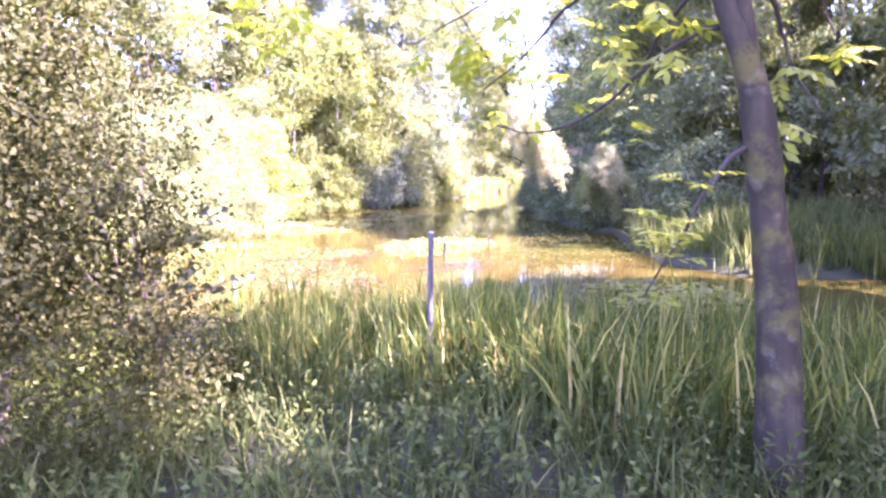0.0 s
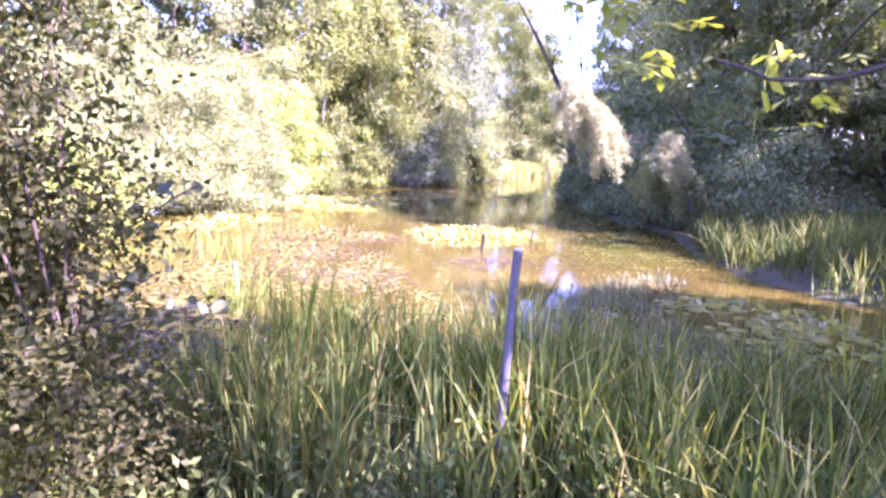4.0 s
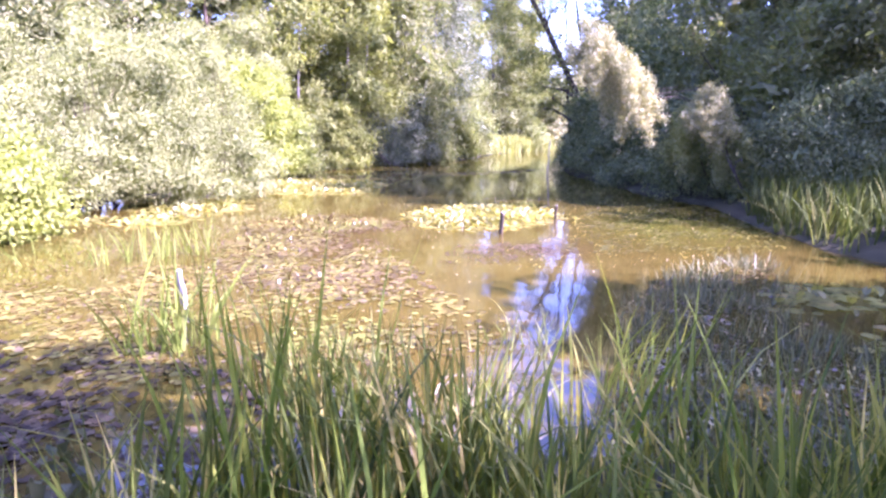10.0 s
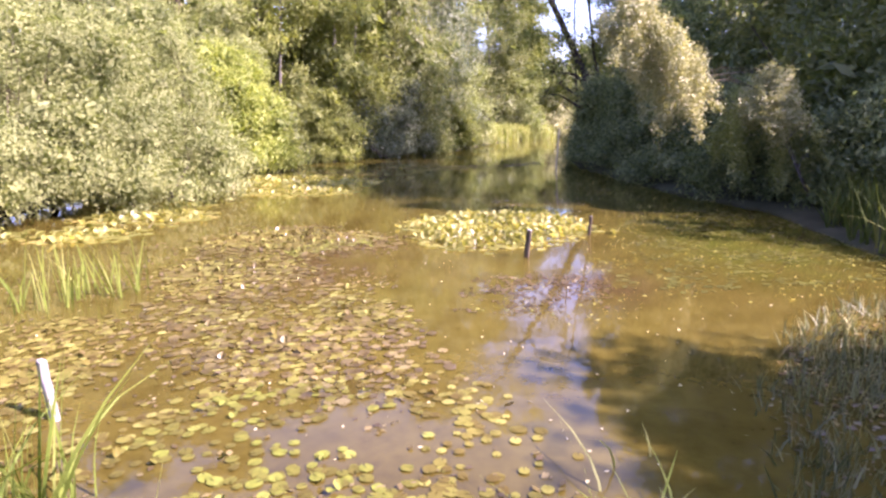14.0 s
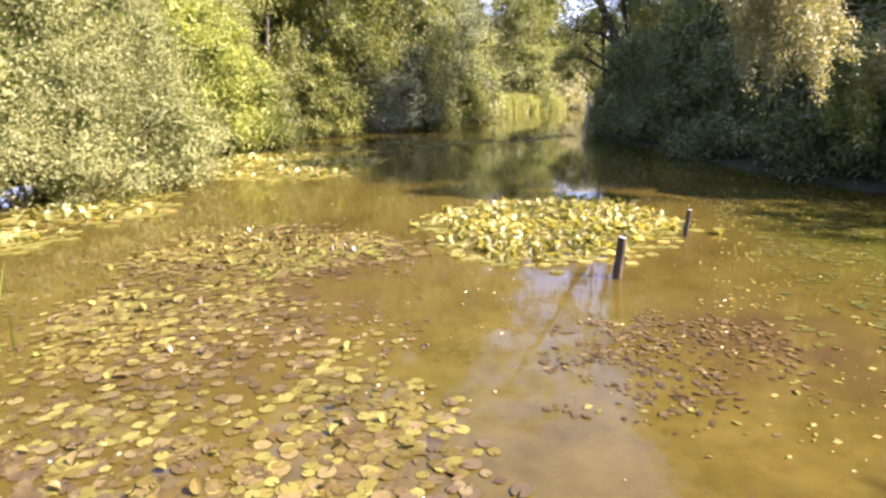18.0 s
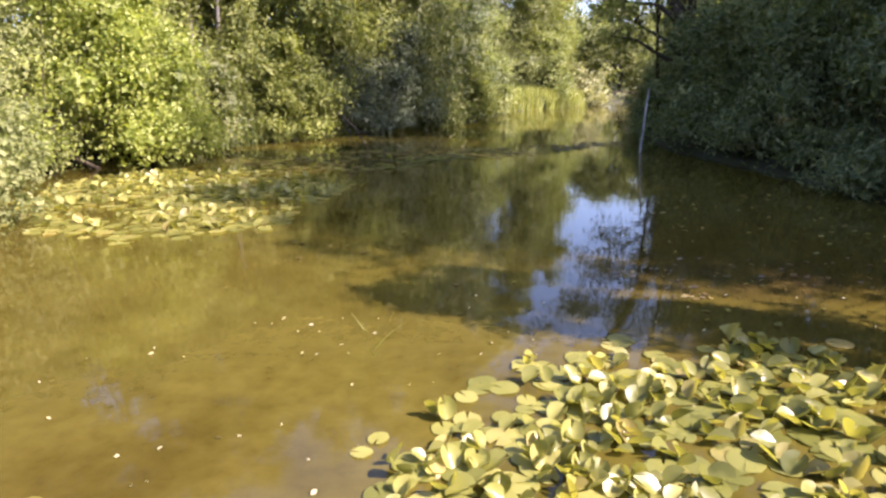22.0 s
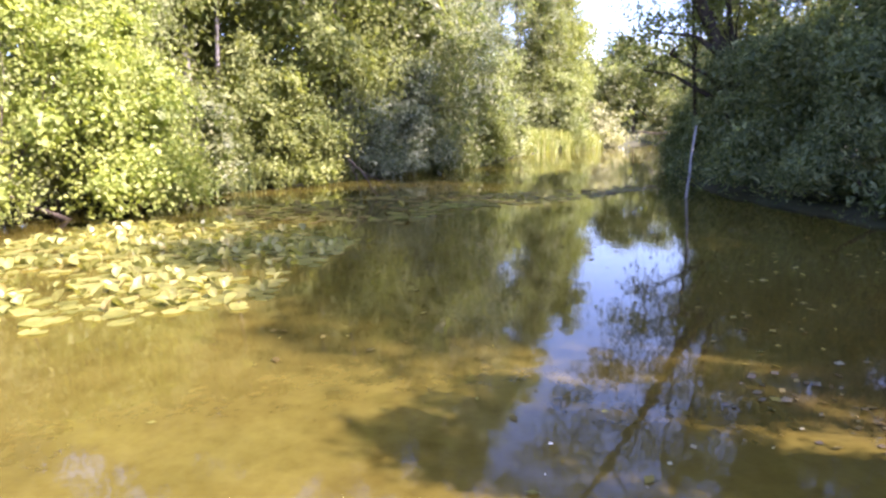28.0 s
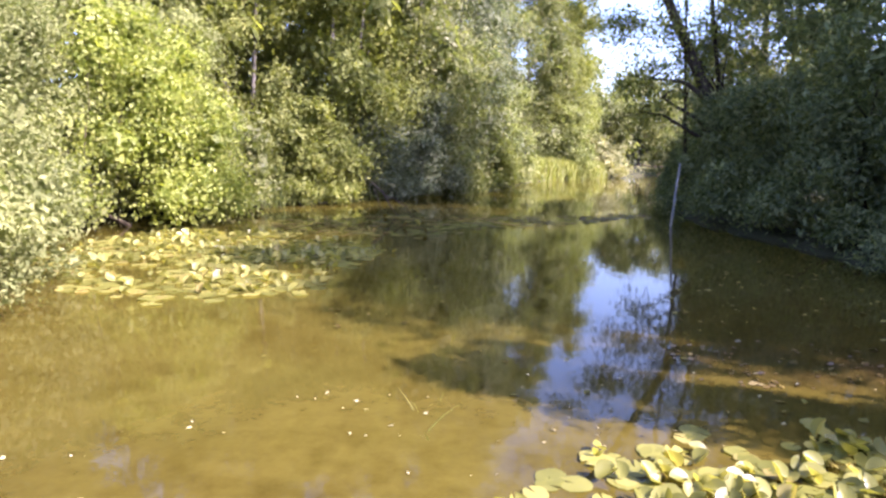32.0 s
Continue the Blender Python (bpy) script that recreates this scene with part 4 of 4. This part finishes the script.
SHALLOWS = [(1.3, 11.2), (3.0, 10.6), (4.2, 11.0), (4.0, 12.2), (3.2, 12.8), (3.0, 14.4), (3.6, 16.6), (3.0, 16.7), (2.2, 15.8), (1.5, 14.6), (1.2, 13.0)]
reed_stuff("horsetails", "thin grey-green water plants standing in the shaded shallows", SHALLOWS, 4600, 0.29, 0.016, M_RUSH, 14, 0.25, 0.3, gather=0.7)
reed_stuff("near_grass", "mixed grass on the near bank", [(-1.4, 5.0), (6.5, 5.0), (7.5, 8.2), (2.4, 8.4), (0.2, 8.6), (-1.2, 8.8)], 5600, 0.44, 0.015, M_NEARGRASS, 15, 0.4, 0.6, category="grass", gather=0.3)
reed_stuff("bank_grass", "grass along the far bank below the bushes", [(-11.6, 32.6), (-9.4, 35.0), (-7.4, 38.4), (-5.8, 41.4), (-3.8, 43.8), (-5.0, 45.0), (-8.0, 41.0), (-11.0, 36.0)], 3000, 0.7, 0.03, M_HERB, 16, 0.4, 0.6, category="grass")


def herbs(name, label, poly, n, h, seed, leaf=(0.07, 0.035), mat=M_HERB):
    r = np.random.default_rng(seed)
    q = scatter(poly, n, r)
    z = np.maximum(ground_height(q[:, 0], q[:, 1]), 0)
    hh = h * r.uniform(0.5, 1.2, n)
    way = np.stack([r.normal(size=n) * 0.18, r.normal(size=n) * 0.18, np.ones(n)], 1)
    foot = np.stack([q[:, 0], q[:, 1], z - 0.03], 1)
    u = np.tile(np.linspace(0.2, 1.0, 14), n)
    k = np.repeat(np.arange(n), 14)
    a = r.uniform(0, 2 * np.pi, len(k))
    out = np.stack([np.cos(a), np.sin(a), np.full(len(k), 0.15)], 1)
    c = foot[k] + way[k] * (hh[k] * u)[:, None] + out * (0.5 * leaf[0])
    lv, lf = (broad_leaves if leaf[0] > 0.1 else leaves)(c, unit(out * 0.5 + [0, 0, 0.9]), leaf[0], leaf[1], r)
    w = 0.004
    sv = np.stack([foot + [w, 0, 0], foot - [w, 0, 0], foot + way * hh[:, None]], 1).reshape(-1, 3)
    sf = np.arange(3 * n).reshape(-1, 3)
    ob = part(name, quick_mesh(name, *join([(lv, lf), (sv, sf)]), mat))
    return tagged(ob, label, "weeds", kind="stuff")


herbs("near_weeds", "leafy nettle-like weeds on the near bank", [(-1.4, 5.4), (0.5, 5.6), (3.5, 5.6), (6, 6), (6.5, 8.4), (2.6, 8.6), (1.0, 8.2), (-1.2, 9.0)], 1000, 0.50, 31, (0.058, 0.028), M_NEARGRASS)
herbs("broad_weeds", "broad-leaved weeds in the shade at the water's edge", [(-2.9, 8.0), (-0.9, 8.2), (-0.8, 9.6), (-1.4, 10.4), (-2.6, 9.6)], 170, 0.5, 33, (0.085, 0.06), M_BIGLEAF)
# bright leaf colour stands for sunlight on the low leaves by the shrub
herbs("bramble_leaves", "yellow-green brambles at the foot of the shrub, sunlight put into their leaf colour", [(-2.2, 7.7), (-1.2, 7.3), (-0.85, 7.6), (-0.9, 8.3), (-1.5, 9.0), (-2.4, 8.8)], 210, 0.9, 34, (0.055, 0.038), M_BRIGHT)
herbs("shore_weeds", "low olive-green weeds in the mud at the water's edge", [(0.7, 10.5), (1.8, 10.2), (4.2, 10.5), (3.2, 11.7), (1.3, 12.0)], 420, 0.34, 35, (0.05, 0.022), M_RUSH)
herbs("reedbed_weeds", "low leafy weeds between the iris tufts", REEDBED, 360, 0.30, 32, (0.05, 0.024))


# two copies of one iris blade: sunlight put into the first colour, second darker
M_BLADELIT = leaf_mat("single_lit_blade", [(0.0, (0.134, 0.188, 0.03)), (0.7, (0.232, 0.274, 0.054)), (1.0, (0.365, 0.362, 0.126))], (1.3, 1.35, 0.35), 0.42, 0.55, 0.14, "object")
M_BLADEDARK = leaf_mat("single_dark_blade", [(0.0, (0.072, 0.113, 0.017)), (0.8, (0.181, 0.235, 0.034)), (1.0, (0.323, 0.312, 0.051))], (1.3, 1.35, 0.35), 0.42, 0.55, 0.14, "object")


M_DRY = leaf_mat("dry_blade", [(0.0, (0.187, 0.162, 0.093)), (1.0, (0.357, 0.323, 0.212))], (1.1, 1.1, 0.7), 0.2, 0.6, 0.3)


def iris_clump(x, y, r, n, h, seed, label, mat, width=0.019):
    rng = np.random.default_rng(seed)
    ob = thing("iris_clump", label, "iris plant", "iris clumps in the water", (x, y, 0))
    kinds = [quick_mesh("blade", *blades(np.zeros((1, 2)), -0.1, h, width, rng, 0.22, 0.30), mat) for _ in range(8)]
    for k in range(n):
        p = part("blade", kinds[k % 8], ob)
        p.matrix_basis = pose(rng.normal() * r, rng.normal() * r, 0, 0, 0, rng.uniform(0, 360)) @ Matrix.Scale(rng.uniform(0.7, 1.15), 4)


BRIGHT_IRIS = "clump of sunlit yellow-green iris blades standing in the water"
for k, (x, y, r, n, h) in enumerate([(-4.9, 16.1, 0.22, 40, 0.75), (-4.5, 16.5, 0.16, 26, 0.7), (-5.4, 15.7, 0.2, 24, 0.6), (-2.35, 12.65, 0.13, 44, 0.9), (-2.6, 12.45, 0.12, 34, 0.85), (-1.35, 12.0, 0.12, 22, 0.8), (-1.0, 11.8, 0.14, 16, 0.6), (0.95, 12.1, 0.10, 14, 0.8), (-0.55, 11.8, 0.14, 10, 0.5), (1.3, 12.05, 0.12, 14, 0.75), (1.1, 11.3, 0.10, 26, 0.95), (-7.2, 15.6, 0.4, 40, 0.7)]):
    iris_clump(x, y, r, n, h, 400 + k, BRIGHT_IRIS, M_BLADELIT if k != 4 else M_BLADEDARK)
for k, (x, y, n, h) in enumerate([(0.1, 9.3, 30, 1.2), (-0.4, 9.8, 30, 1.2), (0.6, 10.0, 24, 1.15), (1.5, 10.2, 30, 1.05), (2.2, 9.6, 28, 1.1), (-0.85, 10.75, 22, 1.15), (-0.6, 10.85, 26, 1.15), (2.9, 10.2, 26, 1.0), (1.2, 9.5, 26, 1.15), (1.05, 10.85, 14, 1.0), (3.4, 9.6, 26, 1.05), (-0.6, 9.2, 26, 1.15), (-0.35, 10.9, 18, 1.1), (0.75, 10.65, 18, 0.8)]):
    # tufts nearest the water take the copy with sunlight in its colour
    iris_clump(x, y, 0.15, n, h, 430 + k, "dense tuft of sword-shaped green iris blades on the bank", M_BLADELIT if y > 10.8 else M_BLADEDARK, 0.021)
reed_stuff("dry_blades", "pale dry reed leaves bent over at the water's edge", [(-0.1, 11.0), (0.6, 11.1), (0.6, 11.6), (-0.1, 11.5)], 14, 0.42, 0.024, M_DRY, 19, 0.4, 0.7, z=-0.02, tuft=2, spread=0.08)
reed_stuff("standing_stalks", "thin yellowish stalks rising from the water", [(0.1, 12.4), (0.9, 12.6), (0.8, 13.8), (0.1, 13.6)], 34, 0.32, 0.012, M_REEDLIT, 17, 0.5, 0.8, z=-0.05, tuft=2, spread=0.12)

# ---- the posts ----
def post(name, label, base, top, r0, r1, seed, square=False, wood=M_POST):
    rng = np.random.default_rng(seed)
    ob = thing(name, label, "post", "posts in the pond", base)
    p = np.linspace((0, 0, -0.25), np.asarray(top) - np.asarray(base), 9)
    p[1:-1] += rng.normal(size=(7, 3)) * 0.004
    n = 12
    v, f = tube(p, np.linspace(r0, r1, 9) * rng.uniform(0.96, 1.04, 9), n)
    if square:
        c = np.repeat(p, n, 0)
        o = v - c
        o = o / (np.max(np.abs(o[:, :2]), axis=1, keepdims=True) + 1e-9) * r0 * 0.9
        o[:, 1] *= 0.45
        o = 0.85 * o + 0.15 * (v - c)
        v = c + o @ np.array([[0.82, -0.57, 0], [0.57, 0.82, 0], [0, 0, 1]])
    part("shaft", quick_mesh("shaft", v, f, wood, not square), ob)
    e = p[-1]
    cv = np.concatenate([v[-n:], (v[-n:] - e) * [0.8, 0.8, 1] + e + [0, 0, 0.008]])
    me = bpy.data.meshes.new("end_grain")
    me.from_pydata(cv.tolist(), [], [(j, (j + 1) % n, n + (j + 1) % n, n + j) for j in range(n)] + [tuple(range(n, 2 * n))])
    me.materials.append(M_POSTTOP)
    part("end_grain", me, ob, "pale sawn end")
    return ob


post("wooden_stake", "tall weathered grey stake leaning in the iris bed", (1.12, 8.55, 0.1), (1.212, 8.512, 1.618), 0.026, 0.021, 1)
post("wooden_post", "short grey squared post standing in the water by the lilies", (-0.14, 18.6, -0.2), (-0.07, 18.6, 0.37), 0.042, 0.042, 2, True, M_POSTBROWN)
post("wooden_post", "thin grey split post standing in the water by the lilies", (0.83, 20.25, -0.2), (0.885, 20.25, 0.30), 0.03, 0.022, 3, True, M_POSTBROWN)
post("wooden_post", "pale-faced wooden post standing in the pond beside iris leaves", (-3.02, 13.69, -0.2), (-3.085, 13.69, 0.39), 0.052, 0.052, 4, True, M_POSTTOP)
post("thin_pole", "thin pale pole leaning out of the water near the shady bank", (0.875, 33.78, -0.2), (0.985, 33.6, 1.39), 0.030, 0.022, 5, False, M_POSTTOP)


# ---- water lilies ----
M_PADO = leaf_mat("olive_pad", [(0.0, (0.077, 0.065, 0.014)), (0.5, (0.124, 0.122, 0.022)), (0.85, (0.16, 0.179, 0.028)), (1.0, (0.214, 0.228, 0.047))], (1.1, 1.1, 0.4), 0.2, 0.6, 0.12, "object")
pad_wear(M_PADO, (0.07, 0.04, 0.018))


def pad_mesh(seed, r, raised):
    """A round leaf with a notch, wavy at the rim; a raised one is folded and stands on its stalk."""
    rng = np.random.default_rng(seed)
    n = 14
    a = np.linspace(0.16, 2 * np.pi - 0.16, n)
    ph = rng.uniform(0, 6.3, 3)
    rings = []
    for q in (0.55, 1.0):
        x, y = r * q * np.cos(a) * 1.08, r * q * np.sin(a) * 0.95
        rim = r * (0.03 * np.sin(3 * a + ph[0]) + 0.025 * np.sin(5 * a + ph[1])) * q * q
        z = rim + (0.9 * rng.uniform(0.5, 1.0) * np.abs(y) ** 1.5 / r ** 0.5 if raised else 0.0 * x)
        rings.append(np.stack([x, y, z], 1))
    v = np.concatenate([[[0.02 * r, 0, 0]], *rings])
    f = [(0, 1 + k, 2 + k, 0) for k in range(n - 1)] + [(1 + k, 1 + n + k, 2 + n + k, 2 + k) for k in range(n - 1)]
    if raised:
        t = radians(rng.uniform(18, 62))
        c, s = math.cos(t), math.sin(t)
        v = v @ np.array([[c, 0, s], [0, 1, 0], [-s, 0, c]])
        v[:, 2] += r * s + rng.uniform(0.0, 0.07)
        k = len(v)
        g = v[0]
        v = np.concatenate([v, [g + [0.005, 0, 0], g + [-0.005, 0, 0], [-0.005 - g[0] * 0, 0, -0.05], [0.005, 0, -0.05]]])
        f = f + [(k, k + 1, k + 2, k + 3)]
    return v, f


def pad_data(seed, r, raised, mat):
    v, f = pad_mesh(seed, r, raised)
    me = bpy.data.meshes.new("pad")
    me.from_pydata(v.tolist(), [], [q if q[0] != q[3] else q[:3] for q in f])
    me.polygons.foreach_set("use_smooth", np.ones(len(f), bool))
    me.materials.append(mat)
    return me


def pad_bed(name, label, poly, count, stand, size, mats, seed, single=300, near=None, gaps=1.0):
    """A bed of floating leaves: the nearer ones as parts, the rest joined."""
    rng = np.random.default_rng(seed)
    q = scatter(poly, count * 2, rng)
    dens = np.array([noise.noise(Vector((x * 0.9, y * 0.9, seed))) for x, y in q])
    inner = np.minimum(edge_distance(q[:, 0], q[:, 1], poly) / 0.4, 1.0)
    q = q[np.argsort(-dens * gaps - 0.45 * inner + rng.normal(size=len(q)) * 0.25)][:count]
    q = q + rng.normal(size=q.shape) * 0.11
    if near is not None:
        q = q[np.argsort(np.hypot(q[:, 0] - near[0], q[:, 1] - near[1]))]
    ob = thing(name, label, "water lily", "water lily beds")
    flat = [pad_data(seed * 10 + k, 1.0, False, mats[0]) for k in range(5)]
    up = [pad_data(seed * 10 + 5 + k, 1.0, True, mats[0]) for k in range(7)]
    e = edge_distance(q[:, 0], q[:, 1], poly)
    rest = []
    for k, (x, y) in enumerate(q):
        raised = rng.random() < stand * min(1.0, 0.35 + e[k] / 0.5)
        s = size * rng.uniform(0.65, 1.2) * (0.72 if raised else 1.0)
        m = pose(x, y, 0.004 + 0.008 * rng.random(), rng.normal() * (8 if raised else 1.2), rng.normal() * (8 if raised else 1.2), rng.uniform(0, 360))
        if k < single:
            p = part("lily_pad", (up if raised else flat)[rng.integers(7 if raised else 5)], ob)
            p.matrix_basis = m @ Matrix.Diagonal((s, s, s, 1))
        else:
            v, f = pad_mesh(seed * 10 + int(rng.integers(5, 12) if raised else rng.integers(0, 5)), 1.0, raised)
            M = np.array(m)
            rest.append(((v * s) @ M[:3, :3].T + M[:3, 3], np.array(f)))
    if rest:
        v, f = join(rest)
        f = np.concatenate([f[:, [0, 1, 2]], f[:, [0, 2, 3]][f[:, 0] != f[:, 3]]])
        tagged(part("pad_cover", quick_mesh("pad_cover", v, f, mats[1], True), ob), kind="stuff")
    return ob


pad_bed("lily_bed", "dense bed of yellow-green lily pads, many raised and curled", [(-2.4, 21.2), (-1.9, 21.75), (-1.65, 22.3), (-1.3, 22.5), (-0.8, 22.75), (-0.2, 23.05), (0.5, 22.5), (1.2, 20.7), (0.95, 20.2), (0.1, 19.2), (-0.45, 19.0), (-0.87, 18.85), (-1.31, 18.95), (-1.65, 19.25), (-1.95, 20.2)], 1450, 0.58, 0.070, (M_PAD, M_PADREST), 1, 300, (-1.0, 19.5), 0.2)
pad_bed("lily_drift", "brownish drift of floating lily pads lying flat on the water", [(-5.3, 20.0), (-5.0, 20.8), (-3.4, 20.9), (-2.7, 20.2), (-2.1, 19.3), (-2.8, 19.2), (-3.2, 18.2), (-3.6, 17.0), (-4.6, 17.4)], 1600, 0.16, 0.044, (M_PADO, M_PADS), 2, 230, (-2.5, 18.5), 2.4)
pad_bed("lily_drift", "sparse brown and yellow floating pads over the shallow water", [(-5.6, 13.0), (-3.0, 11.7), (-0.6, 12.1), (0.3, 12.9), (-0.5, 14.8), (-1.1, 15.7), (-1.9, 16.9), (-3.4, 18.2), (-4.5, 17.6), (-4.3, 16.4), (-5.6, 15.2)], 3200, 0.05, 0.037, (M_PADO, M_PADS), 3, 300, (-1.5, 13.5), 2.2)
pad_bed("lily_drift", "old brown lily pads rotting flat at the water surface", [(-5.2, 20.6), (-4.6, 17.0), (-3.4, 14.4), (-0.8, 13.6), (-0.6, 15.4), (-2.2, 17.2), (-2.0, 19.6), (-3.0, 20.9)], 1500, 0.06, 0.042, (M_OLDPAD, M_BROWNPAD), 8, 160, (-2.0, 15.5), 1.4)
pad_bed("lily_strip", "strip of pale lily pads along the bush-lined bank", [(-9.0, 18.6), (-6.6, 19.0), (-6.0, 21.2), (-6.9, 24.2), (-8.0, 24.6), (-8.8, 21.6)], 560, 0.3, 0.092, (M_PAD, M_PADREST), 4, 90, (-6.5, 21.5))
pad_bed("lily_drift", "broad sunlit drift of yellowish lily pads before the bright bush", [(-9.0, 26.6), (-9.6, 30.6), (-7.0, 30.6), (-5.0, 29.4), (-4.2, 28.2), (-4.5, 25.5), (-5.8, 24.7), (-7.8, 25.4)], 1500, 0.24, 0.085, (M_PAD, M_PADREST), 5, 240, (-5.0, 26.0))
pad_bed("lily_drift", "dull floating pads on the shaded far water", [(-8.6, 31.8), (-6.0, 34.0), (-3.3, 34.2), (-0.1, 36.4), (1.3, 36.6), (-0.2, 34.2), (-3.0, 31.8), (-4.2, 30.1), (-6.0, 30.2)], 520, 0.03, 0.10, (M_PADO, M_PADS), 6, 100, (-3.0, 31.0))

pad_bed("lily_drift", "pale grey-green lily pads lying in the shade by the iris bank", [(2.7, 14.6), (3.5, 15.5), (4.8, 14.8), (5.4, 13.0), (4.6, 12.1), (3.4, 12.7), (3.0, 13.6)], 330, 0.2, 0.075, (M_PAD, M_PADREST), 9, 120, (3.2, 13.6), 1.2)


def flecks(name, label, poly, count, size, mat, seed, gather=0.8, lifted=0.25):
    rng = np.random.default_rng(seed)
    q = scatter(poly, count * 3, rng)
    dens = np.array([noise.noise(Vector((x * 1.3, y * 1.3, seed))) + 0.5 * noise.noise(Vector((x * 3.7, y * 3.7, seed))) for x, y in q])
    q = q[np.argsort(-dens * gather + rng.normal(size=len(q)) * 0.3)][:count]
    c = np.stack([q[:, 0], q[:, 1], np.full(count, 0.006)], 1)
    a = rng.uniform(0, 2 * np.pi, count)
    d = np.stack([np.cos(a), np.sin(a), 0 * a], 1)
    w = np.stack([-np.sin(a), np.cos(a), 0 * a], 1)
    s = size * rng.uniform(0.4, 1.3, (count, 1))
    lift = rng.uniform(0, lifted, (count, 1)) * s * np.array([0, 0, 1.0])
    v = np.stack([c - d * s * 0.5, c + w * s * 0.3 + lift, c + d * s * 0.5 + lift * 0.5, c - w * s * 0.3], 1).reshape(-1, 3)
    i = np.arange(count)[:, None] * 4
    ob = part(name, quick_mesh(name, v, np.concatenate([i + [0, 1, 2], i + [0, 2, 3]], 0), mat))
    return tagged(ob, label, "floating leaves", kind="stuff")


M_OLDLEAF = leaf_mat("sunken_leaf", [(0.0, (0.046, 0.030, 0.010)), (0.7, (0.078, 0.055, 0.016)), (1.0, (0.129, 0.098, 0.030))], (1, 1, 0.6), 0.1, 0.4, 0.4)
M_WEED = leaf_mat("water_weed", [(0.0, (0.058, 0.058, 0.008)), (0.6, (0.074, 0.074, 0.010)), (1.0, (0.10, 0.10, 0.014))], (1.1, 1.2, 0.4), 0.2, 0.5, 0.3)
flecks("surface_weed", "yellow-green water weed just under the surface", [(1.0, 16.8), (4.2, 17.8), (4.8, 20.6), (3.4, 23.2), (1.6, 22.6), (1.4, 20.0), (0.8, 18.4)], 900, 0.11, M_WEED, 49, 1.4, 0.02)
flecks("floating_bits", "small yellow-green leaf bits floating on the open water", [(0.4, 15.8), (4.2, 17.6), (5.0, 21.0), (3.0, 24.0), (1.2, 23.5), (1.4, 20.5), (0.6, 18.6), (-0.6, 16.2)], 1000, 0.045, M_PADREST, 41)
flecks("sunken_leaves", "reddish-brown decaying leaves just at the water surface", [(-0.8, 16.2), (0.1, 15.8), (0.9, 16.6), (0.8, 17.7), (0.0, 18.0), (-0.8, 17.3)], 620, 0.06, M_OLDLEAF, 42, 1.3, 0.15)
# pale flecks for glints and petals, the glint put into their colour
M_SPECK = leaf_mat("pale_speck", [(0.0, (0.26, 0.22, 0.09)), (0.7, (0.48, 0.43, 0.24)), (1.0, (0.70, 0.66, 0.52))], (1, 1, 0.8), 0.15, 0.35, 0.5)
flecks("pale_specks", "tiny pale specks on the water surface for glints and petals", [(-4.6, 14.6), (0.4, 12.8), (3.6, 17.0), (4.2, 21.4), (1.6, 24.4), (-2.6, 23.4), (-4.8, 21.6)], 520, 0.030, M_SPECK, 51, 0.4, 0.4)
flecks("brown_flecks", "small brown leaf bits floating beside the lily bed", [(-1.6, 23.4), (-0.3, 23.5), (1.0, 23.4), (1.4, 24.8), (-0.6, 24.6)], 110, 0.06, M_BROWNPAD, 47)
flecks("stray_leaves", "stray leaves and specks drifting on the dark water", [(-4.0, 22.8), (3.5, 23.2), (3.4, 30.0), (1.6, 34.8), (-4.0, 31.6)], 260, 0.07, M_PADS, 43)
flecks("pale_bits", "pale leaf bits floating on the shaded water", [(-0.8, 24.6), (2.6, 24.4), (3.8, 27.5), (3.0, 31.0), (0.2, 28.0)], 90, 0.08, M_PADREST, 48)
reed_stuff("drowned_stalks", "few thin green stalks standing in the open water", [(-2.75, 22.3), (-2.45, 22.3), (-2.45, 22.9), (-2.75, 22.9)], 6, 0.2, 0.005, M_REEDLIT, 18, 0.5, 0.8, z=-0.05, tuft=1, spread=0.05)
flecks("shallow_litter", "grey-brown dead leaves lying over the shallow water", SHALLOWS, 1500, 0.06, M_BROWNPAD, 44)
flecks("bank_litter", "brown dead leaves and stalks over the shallow near water", [(-5.0, 9.5), (-2.4, 8.8), (-1.0, 10.0), (-0.7, 11.3), (-2.2, 12.4), (-5.0, 12.6)], 3600, 0.08, M_LITTER, 46)
flecks("old_leaves", "brown leaves among the lily pads", [(-6.6, 12.8), (-0.6, 12.0), (0.4, 12.8), (-1.4, 16.4), (-2.2, 20.4), (-5.0, 21.0), (-6.4, 17.4)], 2200, 0.055, M_BROWNPAD, 45)
